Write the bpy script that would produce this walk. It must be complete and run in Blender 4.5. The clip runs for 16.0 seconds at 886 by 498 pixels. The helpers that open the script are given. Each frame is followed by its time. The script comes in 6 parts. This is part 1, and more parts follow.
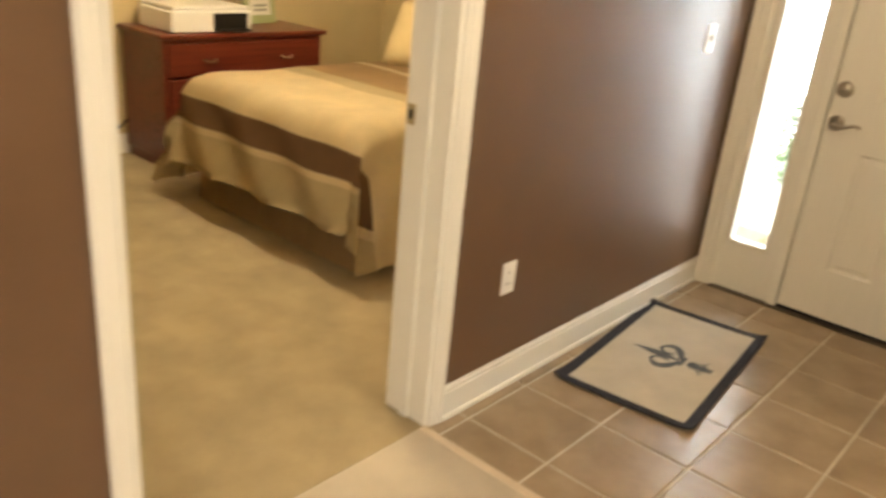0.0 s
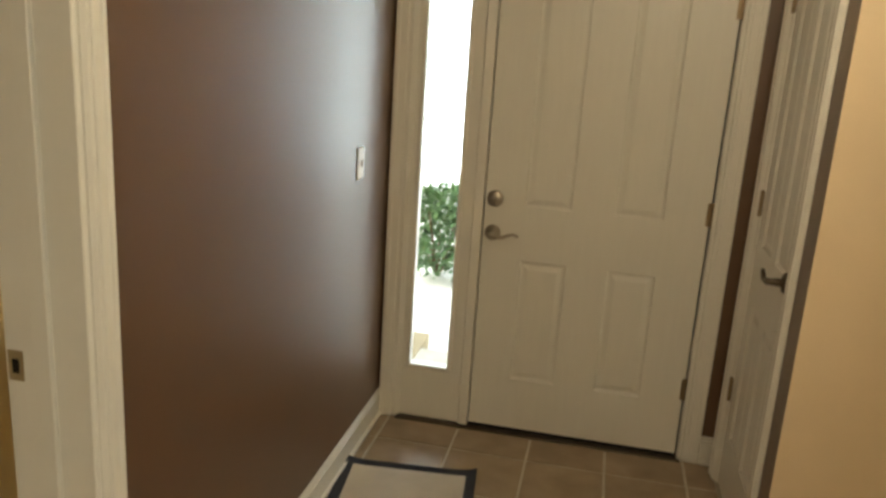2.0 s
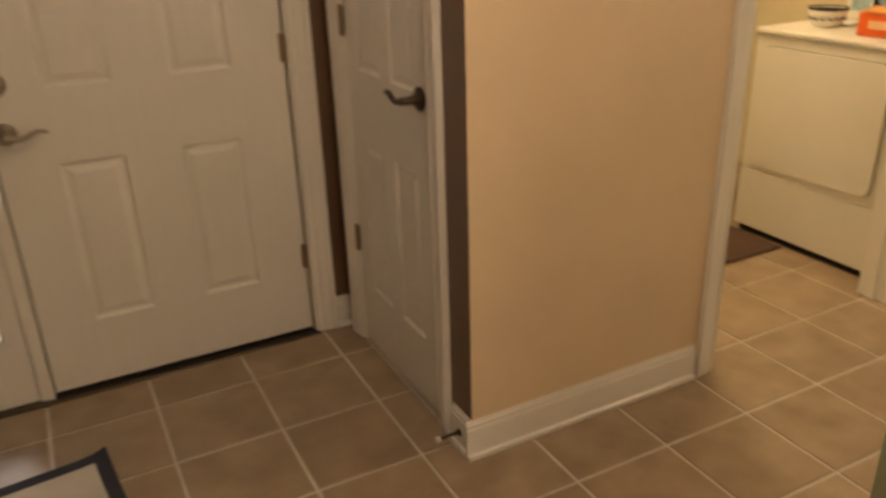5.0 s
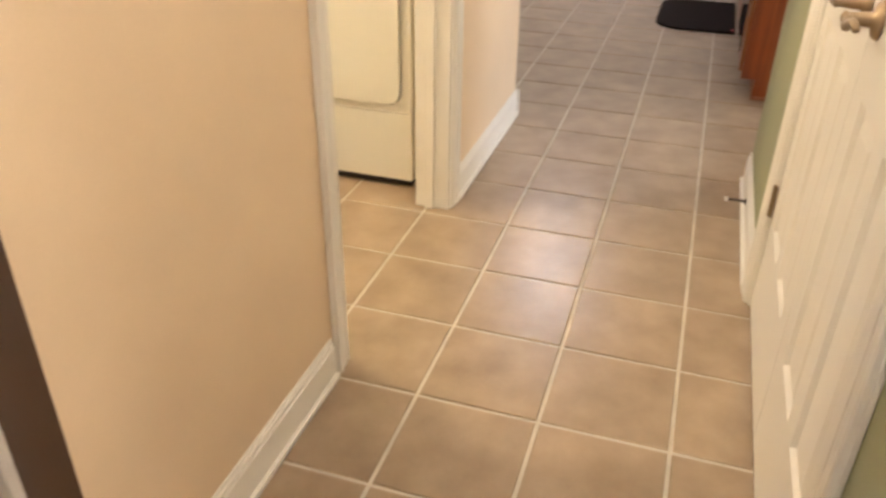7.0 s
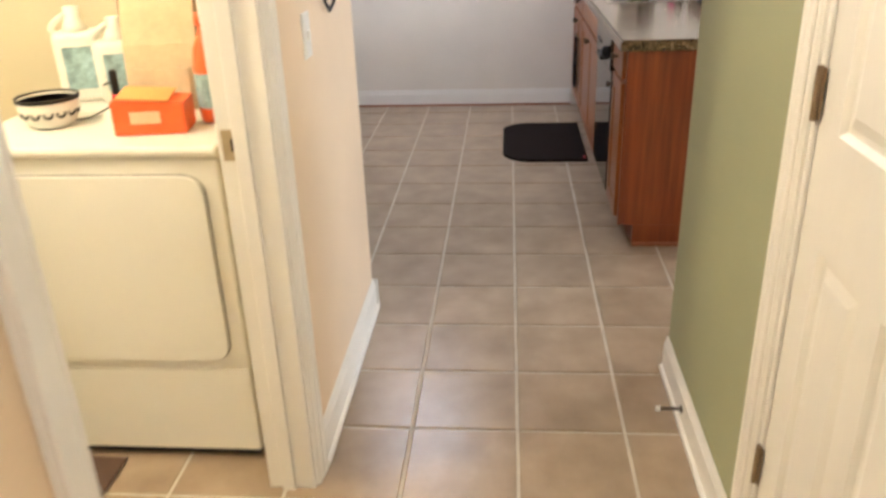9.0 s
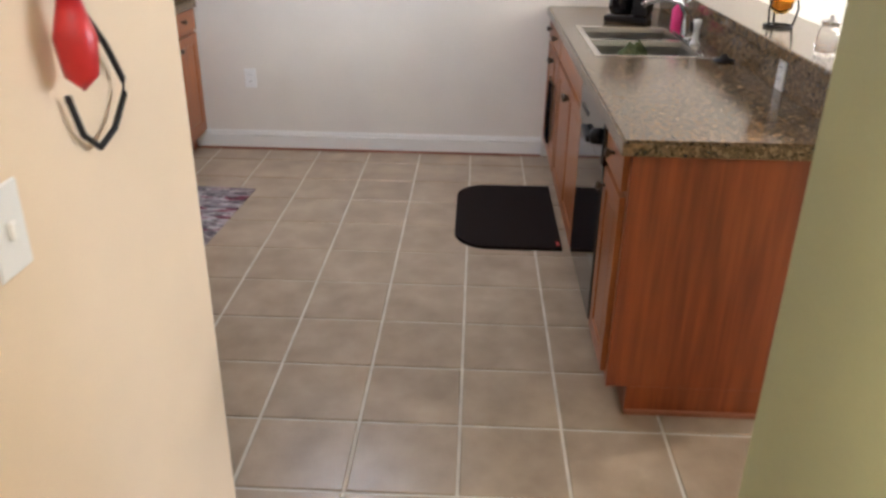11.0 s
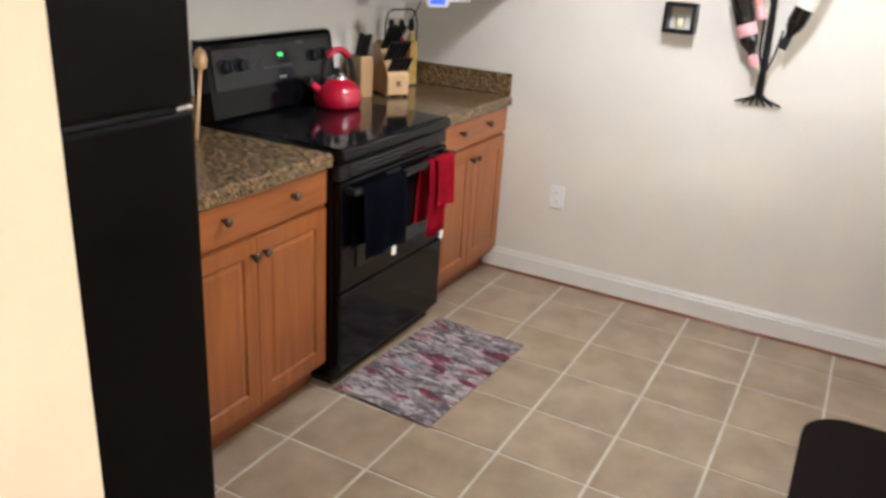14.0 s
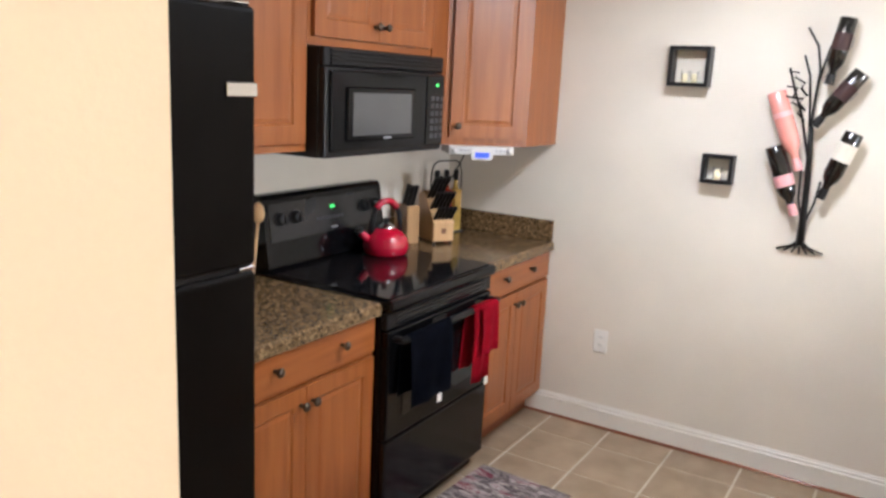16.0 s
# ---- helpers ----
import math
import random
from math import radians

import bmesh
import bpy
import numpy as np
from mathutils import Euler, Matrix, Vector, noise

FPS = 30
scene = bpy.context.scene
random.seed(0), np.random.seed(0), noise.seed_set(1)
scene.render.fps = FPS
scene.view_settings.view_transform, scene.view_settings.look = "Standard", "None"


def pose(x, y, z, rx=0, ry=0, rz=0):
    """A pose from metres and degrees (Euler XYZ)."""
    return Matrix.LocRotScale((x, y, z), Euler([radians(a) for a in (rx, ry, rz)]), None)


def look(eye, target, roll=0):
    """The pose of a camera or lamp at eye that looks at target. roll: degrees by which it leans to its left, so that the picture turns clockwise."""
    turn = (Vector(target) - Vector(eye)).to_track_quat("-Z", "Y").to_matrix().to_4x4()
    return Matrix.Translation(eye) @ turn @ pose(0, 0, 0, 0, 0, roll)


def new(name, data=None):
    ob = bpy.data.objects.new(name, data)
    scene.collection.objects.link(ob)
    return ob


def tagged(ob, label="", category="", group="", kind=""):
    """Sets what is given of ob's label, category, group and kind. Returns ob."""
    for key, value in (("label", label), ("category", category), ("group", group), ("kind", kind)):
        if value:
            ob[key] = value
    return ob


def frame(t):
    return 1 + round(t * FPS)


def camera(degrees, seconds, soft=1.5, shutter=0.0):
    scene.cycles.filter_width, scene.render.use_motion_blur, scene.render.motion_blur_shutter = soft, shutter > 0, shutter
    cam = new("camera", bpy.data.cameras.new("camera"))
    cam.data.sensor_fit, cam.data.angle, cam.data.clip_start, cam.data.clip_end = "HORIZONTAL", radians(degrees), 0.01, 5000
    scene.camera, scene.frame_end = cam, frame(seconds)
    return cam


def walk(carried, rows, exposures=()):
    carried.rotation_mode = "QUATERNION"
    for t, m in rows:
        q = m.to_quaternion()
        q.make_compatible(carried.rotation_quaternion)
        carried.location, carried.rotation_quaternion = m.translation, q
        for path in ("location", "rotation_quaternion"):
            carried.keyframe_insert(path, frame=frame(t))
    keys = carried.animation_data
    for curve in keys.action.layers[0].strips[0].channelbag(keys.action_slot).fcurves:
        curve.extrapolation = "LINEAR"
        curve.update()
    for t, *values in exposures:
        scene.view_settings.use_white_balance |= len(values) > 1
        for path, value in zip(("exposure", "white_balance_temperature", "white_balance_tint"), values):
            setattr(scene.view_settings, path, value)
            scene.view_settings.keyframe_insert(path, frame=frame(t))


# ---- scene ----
cam = camera(58.8, 16.0, soft=2.8, shutter=0.4)
PATH = [
    (0, (-3.088, -2.089, 1.468), (-4.288, -0.671, 0.727), 5.4),
    (0.5, (-3.24, -1.845, 1.476), (-4.19, -0.228, 0.78), 6.6),
    (1, (-3.359, -1.7, 1.522), (-4.157, 0.019, 0.882), 5.6),
    (1.5, (-3.523, -1.642, 1.566), (-4.048, 0.199, 0.989), 5.5),
    (2, (-3.601, -1.638, 1.607), (-3.978, 0.261, 1.105), 3.7),
    (2.5, (-3.579, -1.618, 1.613), (-3.976, 0.313, 1.275), 3.3),
    (3, (-3.682, -1.63, 1.663), (-3.955, 0.337, 1.42), 2.7),
    (3.5, (-3.749, -1.578, 1.617), (-3.891, 0.393, 1.308), 1.7),
    (4, (-3.807, -1.395, 1.561), (-3.723, 0.539, 1.06), -0.3),
    (4.5, (-3.931, -1.245, 1.499), (-3.425, 0.581, 0.857), -1.6),
    (5, (-3.917, -1.043, 1.433), (-3.082, 0.592, 0.639), -1.8),
    (7.3, (-3.563, -0.152, 1.342), (-1.887, 0.261, 0.333), -0.0),
    (7.5, (-3.492, -0.128, 1.347), (-1.797, 0.235, 0.348), -0.7),
    (8, (-3.278, -0.068, 1.396), (-1.54, 0.211, 0.447), -1.1),
    (8.5, (-3.091, -0.017, 1.417), (-1.321, 0.241, 0.523), -2.0),
    (9, (-2.866, 0.029, 1.453), (-1.047, 0.194, 0.636), -2.0),
    (9.2, (-2.747, -0.007, 1.485), (-0.93, 0.132, 0.661), -2.0),
    (11.3, (-1.511, -0.017, 1.529), (0.303, 0.055, 0.689), 1.1),
    (11.5, (-1.398, -0.036, 1.53), (0.409, 0.096, 0.683), 0.6),
    (12, (-1.119, -0.038, 1.517), (0.646, 0.204, 0.608), 0.2),
    (12.5, (-0.85, 0.001, 1.535), (0.904, 0.341, 0.636), 0.8),
    (13, (-0.612, 0.031, 1.545), (1.103, 0.596, 0.685), 1.9),
    (13.5, (-0.504, 0.062, 1.574), (1.159, 0.812, 0.755), 2.9),
    (14, (-0.493, 0.119, 1.581), (1.159, 0.98, 0.855), 3.6),
    (14.5, (-0.5, 0.148, 1.617), (1.159, 1.095, 1.026), 3.2),
    (15, (-0.505, 0.154, 1.647), (1.189, 1.106, 1.174), 3.4),
    (15.5, (-0.522, 0.133, 1.657), (1.181, 1.1, 1.252), 3.2),
    (16, (-0.534, 0.129, 1.653), (1.143, 1.137, 1.239), 2.8),
]
EXPOSURES = [(0.0, 1.0, 7000, 12), (1.0, 0.57, 7100, 12), (1.5, 0.34, 6900, 9), (2.0, 0.05, 6700, 5), (2.5, -0.12, 6650, 4), (3.5, -0.2, 6650, 4), (4.5, -0.03, 7200, 19), (5.2, 0.18, 7200, 22),
             (7.5, 1.24, 5450, 15), (8.2, 1.2, 5400, 14), (9.2, 1.08, 5350, 14), (11.3, 1.05, 5300, 14), (12.5, 1.14, 5350, 11), (13.0, 1.2, 5350, 8), (14.0, 1.44, 5500, 11), (15.0, 1.47, 5450, 12), (16.0, 1.34, 5550, 13)]
walk(cam, [(t, look(eye, target, roll)) for t, eye, target, roll in PATH], EXPOSURES)

# world, sun and lamps
world = bpy.data.worlds.new("sky")
scene.world = world
world.use_nodes = True
wn = world.node_tree.nodes
sky = wn.new("ShaderNodeTexSky")
sky.sky_type, sky.sun_disc = "NISHITA", False
sky.sun_elevation, sky.sun_rotation = radians(48), radians(-90)
wn["Background"].inputs["Strength"].default_value = 0.15
world.node_tree.links.new(sky.outputs["Color"], wn["Background"].inputs["Color"])


def lamp(name, kind, energy, m, color, **more):
    data = bpy.data.lights.new(name, kind)
    data.energy, data.color = energy, color
    for key, value in more.items():
        if key == "size":
            data.size = value
        elif key == "size_y":
            data.shape, data.size_y = "RECTANGLE", value
        elif key == "radius":
            data.shadow_soft_size = value
        elif key == "angle":
            data.angle = value
    ob = new(name, data)
    ob.matrix_basis = m
    return ob


lamp("sun", "SUN", 5.0, look((-14, 3.0, 12), (-4, 4, 0)), (1.0, 0.96, 0.9), angle=radians(12))
# lamps: kitchen, entry, dining pendant; added fill in hall, laundry, bedroom and living room
lamp("kitchen_ceiling_lamp", "AREA", 13.6, pose(1.95, 0.65, 2.3), (1.0, 0.97, 0.93), size=0.34, size_y=0.34)
# added lamp that lifts the hall walls; no such fixture is in view
lamp("hall_ceiling_lamp", "POINT", 5.4, pose(-1.5, 0.0, 2.26), (1.0, 0.84, 0.64), radius=0.12)
lamp("entry_ceiling_lamp", "POINT", 20.5, pose(-3.35, -0.3, 2.24), (1.0, 0.80, 0.54), radius=0.12)
lamp("dining_pendant_lamp", "POINT", 84, pose(1.2, -3.2, 1.67), (1.0, 0.86, 0.68), radius=0.08)
# unseen fill for laundry, bedroom and living room, added without fixtures
lamp("laundry_ceiling_lamp", "POINT", 40, pose(-1.6, 1.6, 2.2), (1.0, 0.79, 0.46), radius=0.12)
lamp("bedroom_ceiling_lamp", "POINT", 49, pose(-6.0, 0.2, 2.2), (1.0, 0.84, 0.57), radius=0.15)
lamp("living_ceiling_lamp", "POINT", 36, pose(-3.0, -3.4, 2.2), (1.0, 0.82, 0.58), radius=0.2)
lamp("living_window_daylight", "AREA", 45, look((0.6, -5.8, 1.42), (0.6, 0, 1.3)), (0.84, 0.93, 1.0), size=1.9, size_y=1.3)

# ---- materials ----
def tint(c, k):
    return tuple(min(1.0, v * k) for v in c[:3]) + (1.0,)


def mat(name, color, rough=0.5, metal=0.0, var=0.12, scale=6.0, bump=0.05, bscale=120.0, stretch=(1, 1, 1), coat=0.0, color2=None,
        lots=0.0, rvar=0.08, spec=0.5, spread=0.2, detail=5):
    """A paint, wood, metal or cloth: colour varied at two scales, fine relief, and gloss that varies with them."""
    m = bpy.data.materials.new(name)
    m.use_nodes = True
    n, l = m.node_tree.nodes, m.node_tree.links
    b = n["Principled BSDF"]
    b.inputs["Metallic"].default_value = metal
    b.inputs["Specular IOR Level"].default_value = spec
    b.inputs["Coat Weight"].default_value = coat
    b.inputs["Coat Roughness"].default_value = 0.15
    tc = n.new("ShaderNodeTexCoord")
    mp = n.new("ShaderNodeMapping")
    mp.inputs["Scale"].default_value = stretch
    add = n.new("ShaderNodeVectorMath")
    add.operation = "MULTIPLY_ADD"
    info = n.new("ShaderNodeObjectInfo")
    add.inputs[1].default_value = (lots, lots * 0.7, lots * 1.3)
    l.new(info.outputs["Random"], add.inputs[0])
    l.new(tc.outputs["Object"], add.inputs[2])
    l.new(add.outputs[0], mp.inputs["Vector"])
    big, fine = n.new("ShaderNodeTexNoise"), n.new("ShaderNodeTexNoise")
    big.inputs["Scale"].default_value, big.inputs["Detail"].default_value = scale, detail
    fine.inputs["Scale"].default_value, fine.inputs["Detail"].default_value = bscale, 4
    for t in (big, fine):
        l.new(mp.outputs[0], t.inputs["Vector"])
    mix = n.new("ShaderNodeMix")
    mix.data_type = "RGBA"
    ramp = n.new("ShaderNodeMapRange")
    ramp.inputs["From Min"].default_value, ramp.inputs["From Max"].default_value = 0.5 - spread, 0.5 + spread
    l.new(big.outputs["Fac"], ramp.inputs["Value"])
    l.new(ramp.outputs["Result"], mix.inputs["Factor"])
    mix.inputs["A"].default_value = tint(color, 1 - var)
    mix.inputs["B"].default_value = tint(color2 or color, 1 + (0 if color2 else var))
    grain = n.new("ShaderNodeMix")
    grain.data_type, grain.blend_type = "RGBA", "MULTIPLY"
    grain.inputs["Factor"].default_value = min(1.0, var * 1.5)
    l.new(mix.outputs["Result"], grain.inputs["A"])
    l.new(fine.outputs["Fac"], grain.inputs["B"])
    lift = n.new("ShaderNodeVectorMath")
    lift.operation = "SCALE"
    lift.inputs["Scale"].default_value = 1 + min(1.0, var * 1.5) * 0.5
    l.new(grain.outputs["Result"], lift.inputs[0])
    l.new(lift.outputs[0], b.inputs["Base Color"])
    rr = n.new("ShaderNodeMapRange")
    rr.inputs["To Min"].default_value, rr.inputs["To Max"].default_value = max(0.02, rough - rvar), min(1, rough + rvar)
    l.new(big.outputs["Fac"], rr.inputs["Value"])
    l.new(rr.outputs["Result"], b.inputs["Roughness"])
    if bump:
        bp = n.new("ShaderNodeBump")
        bp.inputs["Strength"].default_value, bp.inputs["Distance"].default_value = bump, 0.004
        l.new(fine.outputs["Fac"], bp.inputs["Height"])
        l.new(bp.outputs["Normal"], b.inputs["Normal"])
    return m


def speckled(name, cols, scale, rough, bump=0.05, coat=0.0, cells=0.28, stretch=(1, 1, 1), spec=0.3):
    """Cells of several colours in clumps: laminate with a granite print, printed rug."""
    m = bpy.data.materials.new(name)
    m.use_nodes = True
    n, l = m.node_tree.nodes, m.node_tree.links
    b = n["Principled BSDF"]
    b.inputs["Roughness"].default_value, b.inputs["Coat Weight"].default_value = rough, coat
    b.inputs["Specular IOR Level"].default_value = spec
    tc = n.new("ShaderNodeTexCoord")
    mp = n.new("ShaderNodeMapping")
    mp.inputs["Scale"].default_value = stretch
    l.new(tc.outputs["Object"], mp.inputs["Vector"])
    warp = n.new("ShaderNodeTexNoise")
    warp.inputs["Scale"].default_value, warp.inputs["Detail"].default_value = scale, 8
    warp.inputs["Roughness"].default_value = 0.7
    l.new(mp.outputs[0], warp.inputs["Vector"])
    vor = n.new("ShaderNodeTexVoronoi")
    vor.inputs["Scale"].default_value = scale * 2.2
    l.new(mp.outputs[0], vor.inputs["Vector"])
    mixf = n.new("ShaderNodeMix")
    mixf.inputs["Factor"].default_value = cells
    l.new(warp.outputs["Fac"], mixf.inputs["A"])
    l.new(vor.outputs["Color"], mixf.inputs["B"])
    ramp = n.new("ShaderNodeValToRGB")
    els = ramp.color_ramp.elements
    while len(els) < len(cols):
        els.new(0.5)
    for e, (p, c) in zip(els, cols):
        e.position, e.color = p, (*c, 1)
    l.new(mixf.outputs["Result"], ramp.inputs["Fac"])
    l.new(ramp.outputs["Color"], b.inputs["Base Color"])
    if bump:
        bp = n.new("ShaderNodeBump")
        bp.inputs["Strength"].default_value, bp.inputs["Distance"].default_value = bump, 0.002
        l.new(warp.outputs["Fac"], bp.inputs["Height"])
        l.new(bp.outputs["Normal"], b.inputs["Normal"])
    return m


def wood(name, dark, light, axis="z", rough=0.35, k=1.0, coat=0.15):
    """Stained wood with long grain along one axis."""
    s = {"z": (22 * k, 22 * k, 1.4 * k), "x": (1.4 * k, 22 * k, 22 * k), "y": (22 * k, 1.4 * k, 22 * k)}[axis]
    m = mat(name, dark, rough, 0, 0.05, 1.6, 0.12, 9.0, s, coat, light, lots=3.0)
    return m


def glow(name, color, strength):
    m = bpy.data.materials.new(name)
    m.use_nodes = True
    b = m.node_tree.nodes["Principled BSDF"]
    b.inputs["Base Color"].default_value = (*color, 1)
    b.inputs["Emission Color"].default_value = (*color, 1)
    b.inputs["Emission Strength"].default_value = strength
    return m


def glass(name, color=(1, 1, 1), rough=0.02):
    m = bpy.data.materials.new(name)
    m.use_nodes = True
    b = m.node_tree.nodes["Principled BSDF"]
    b.inputs["Base Color"].default_value = (*color, 1)
    b.inputs["Roughness"].default_value = rough
    b.inputs["Transmission Weight"].default_value = 1.0
    b.inputs["IOR"].default_value = 1.3
    return m


BROWN = mat("brown_wall_paint", (0.125, 0.064, 0.032), 0.40, 0, 0.1, 3, 0.10, 160, rvar=0.05, spec=0.85)
BEIGE = mat("beige_wall_paint", (0.73, 0.585, 0.405), 0.6, 0, 0.04, 3, 0.12, 160)
CREAM = mat("cream_wall_paint", (0.72, 0.67, 0.58), 0.6, 0, 0.04, 3, 0.12, 160)
GREEN = mat("sage_wall_paint", (0.33, 0.345, 0.205), 0.6, 0, 0.05, 3, 0.12, 160)
PALEOLIVE = mat("pale_olive_laundry_paint", (0.60, 0.54, 0.37), 0.7, 0, 0.05, 3, 0.12, 160)
TAN = mat("tan_bedroom_paint", (0.55, 0.44, 0.24), 0.7, 0, 0.05, 3, 0.12, 160)
CEIL = mat("white_ceiling_paint", (0.78, 0.76, 0.72), 0.9, 0, 0.05, 5, 0.3, 90)
TRIM = mat("white_trim_paint", (0.78, 0.76, 0.70), 0.38, 0, 0.02, 5, 0.03, 60)
DOORW = mat("white_door_paint", (0.76, 0.74, 0.68), 0.36, 0, 0.015, 4, 0.05, 40, (12, 12, 1.2))
PALECARPET = mat("pale_beige_carpet", (0.52, 0.45, 0.35), 0.95, 0, 0.12, 5, 1.0, 260)
CARPET = mat("tan_carpet", (0.36, 0.285, 0.17), 0.95, 0, 0.16, 5, 1.0, 260)
GROUT = mat("grey_grout", (0.55, 0.50, 0.41), 0.9, 0, 0.15, 9, 0.3, 200)
NICKEL = mat("brushed_nickel", (0.42, 0.38, 0.32), 0.3, 1.0, 0.08, 8, 0.05, 200)
BRONZE = mat("dark_bronze", (0.10, 0.08, 0.06), 0.38, 0.9, 0.1, 12, 0.05, 200)
BRASS = mat("aged_brass", (0.33, 0.25, 0.16), 0.42, 0.85, 0.1, 20, 0.05, 200)
STEEL = mat("stainless_steel", (0.62, 0.6, 0.57), 0.24, 1.0, 0.05, 10, 0.04, 160, (1, 14, 1))
CHROME = mat("chrome", (0.8, 0.8, 0.82), 0.08, 1.0, 0.03, 8, 0)
WOODZ = wood("maple_cabinet_wood", (0.235, 0.069, 0.014), (0.33, 0.109, 0.026))
WOODX = wood("maple_cabinet_wood_across", (0.235, 0.069, 0.014), (0.33, 0.109, 0.026), "x")
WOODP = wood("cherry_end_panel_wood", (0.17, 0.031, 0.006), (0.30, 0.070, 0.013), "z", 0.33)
CHERRY = wood("dark_cherry_wood", (0.10, 0.015, 0.008), (0.16, 0.03, 0.015), "y", 0.3)
TOEKICK = wood("toe_kick_wood", (0.20, 0.055, 0.02), (0.27, 0.085, 0.03), "x", 0.5)
SHOE = wood("brown_shoe_moulding", (0.22, 0.07, 0.03), (0.3, 0.11, 0.05), "y", 0.45)
LAMINATE = speckled("granite_print_laminate", [(0.32, (0.012, 0.008, 0.004)), (0.41, (0.06, 0.037, 0.017)), (0.48, (0.20, 0.125, 0.058)),
                    (0.53, (0.08, 0.05, 0.023)), (0.61, (0.27, 0.18, 0.09))], 52, 0.17, 0.02, 0.0, 0.3, spec=0.5)
BLACK = mat("black_enamel", (0.004, 0.004, 0.0045), 0.14, 0, 0.2, 6, 0.02, 80, spec=0.22)
BLACKM = mat("black_textured_plastic", (0.010, 0.0095, 0.0095), 0.42, 0, 0.2, 6, 0.15, 300, spec=0.3)
BLACKG = mat("black_glass", (0.006, 0.006, 0.007), 0.05, 0, 0.1, 3, 0)
FRIDGE = mat("black_pebbled_fridge", (0.005, 0.0038, 0.003), 0.34, 0, 0.25, 5, 0.25, 420, spec=0.05)
GREYGLASS = mat("grey_oven_window", (0.07, 0.07, 0.068), 0.12, 0, 0.08, 4, 0)
WHITEA = mat("white_appliance_enamel", (0.74, 0.73, 0.66), 0.30, 0, 0.015, 5, 0.02, 60, rvar=0.015)
STRIKE = mat("worn_brass", (0.48, 0.40, 0.26), 0.45, 0.7, 0.1, 20, 0.05, 200)
PLASTIC = mat("white_plastic", (0.8, 0.79, 0.75), 0.35, 0, 0.03, 8, 0)

# ---- builders ----
def box(bm, x0, x1, y0, y1, z0, z1, bevel=0.0, seg=1):
    m = Matrix.LocRotScale(((x0 + x1) / 2, (y0 + y1) / 2, (z0 + z1) / 2), None, (abs(x1 - x0), abs(y1 - y0), abs(z1 - z0)))
    made = bmesh.ops.create_cube(bm, size=1, matrix=m)["verts"]
    if bevel:
        edges = list({e for v in made for e in v.link_edges})
        bmesh.ops.bevel(bm, geom=edges, offset=bevel, segments=seg, affect="EDGES", profile=0.5)
    return bm


def bx(*a, **k):
    return box(bmesh.new(), *a, **k)


def rod(bm, a, b, r0, r1=None, n=12):
    a, b = Vector(a), Vector(b)
    q = (b - a).to_track_quat("Z", "Y").to_matrix().to_4x4()
    bmesh.ops.create_cone(bm, cap_ends=True, segments=n, radius1=r0, radius2=r0 if r1 is None else r1, depth=(b - a).length,
                          matrix=Matrix.Translation((a + b) / 2) @ q)
    return bm


def tube(bm, pts, r, n=8, radii=None):
    """A bent round bar through points, with rings square to its way."""
    pts = [Vector(p) for p in pts]
    rings = []
    for i, p in enumerate(pts):
        way = (pts[min(i + 1, len(pts) - 1)] - pts[max(i - 1, 0)]).normalized()
        side = way.cross(Vector((0.31, 0.17, 0.93))).normalized()
        up = way.cross(side)
        rr = radii[i] if radii else r
        rings.append([bm.verts.new(p + rr * (math.cos(a) * side + math.sin(a) * up)) for a in (2 * math.pi * k / n for k in range(n))])
    for a, b in zip(rings, rings[1:]):
        for k in range(n):
            bm.faces.new((a[k], a[(k + 1) % n], b[(k + 1) % n], b[k]))
    bm.faces.new(rings[0])
    bm.faces.new(rings[-1])
    bmesh.ops.recalc_face_normals(bm, faces=bm.faces)
    return bm


def arc(fn, n):
    return [fn(i / (n - 1)) for i in range(n)]


def lathe(bm, profile, n=24, at=(0, 0, 0), turn=None):
    """A turned shape from (radius, height) pairs."""
    m = Matrix.Translation(at) @ (turn or Matrix())
    rings = []
    for r, z in profile:
        rings.append([bm.verts.new(m @ Vector((max(r, 1e-4) * math.cos(2 * math.pi * k / n), max(r, 1e-4) * math.sin(2 * math.pi * k / n), z)))
                      for k in range(n)])
    for a, b in zip(rings, rings[1:]):
        for k in range(n):
            bm.faces.new((a[k], a[(k + 1) % n], b[(k + 1) % n], b[k]))
    bm.faces.new(rings[0])
    bm.faces.new(rings[-1])
    bmesh.ops.recalc_face_normals(bm, faces=bm.faces)
    return bm


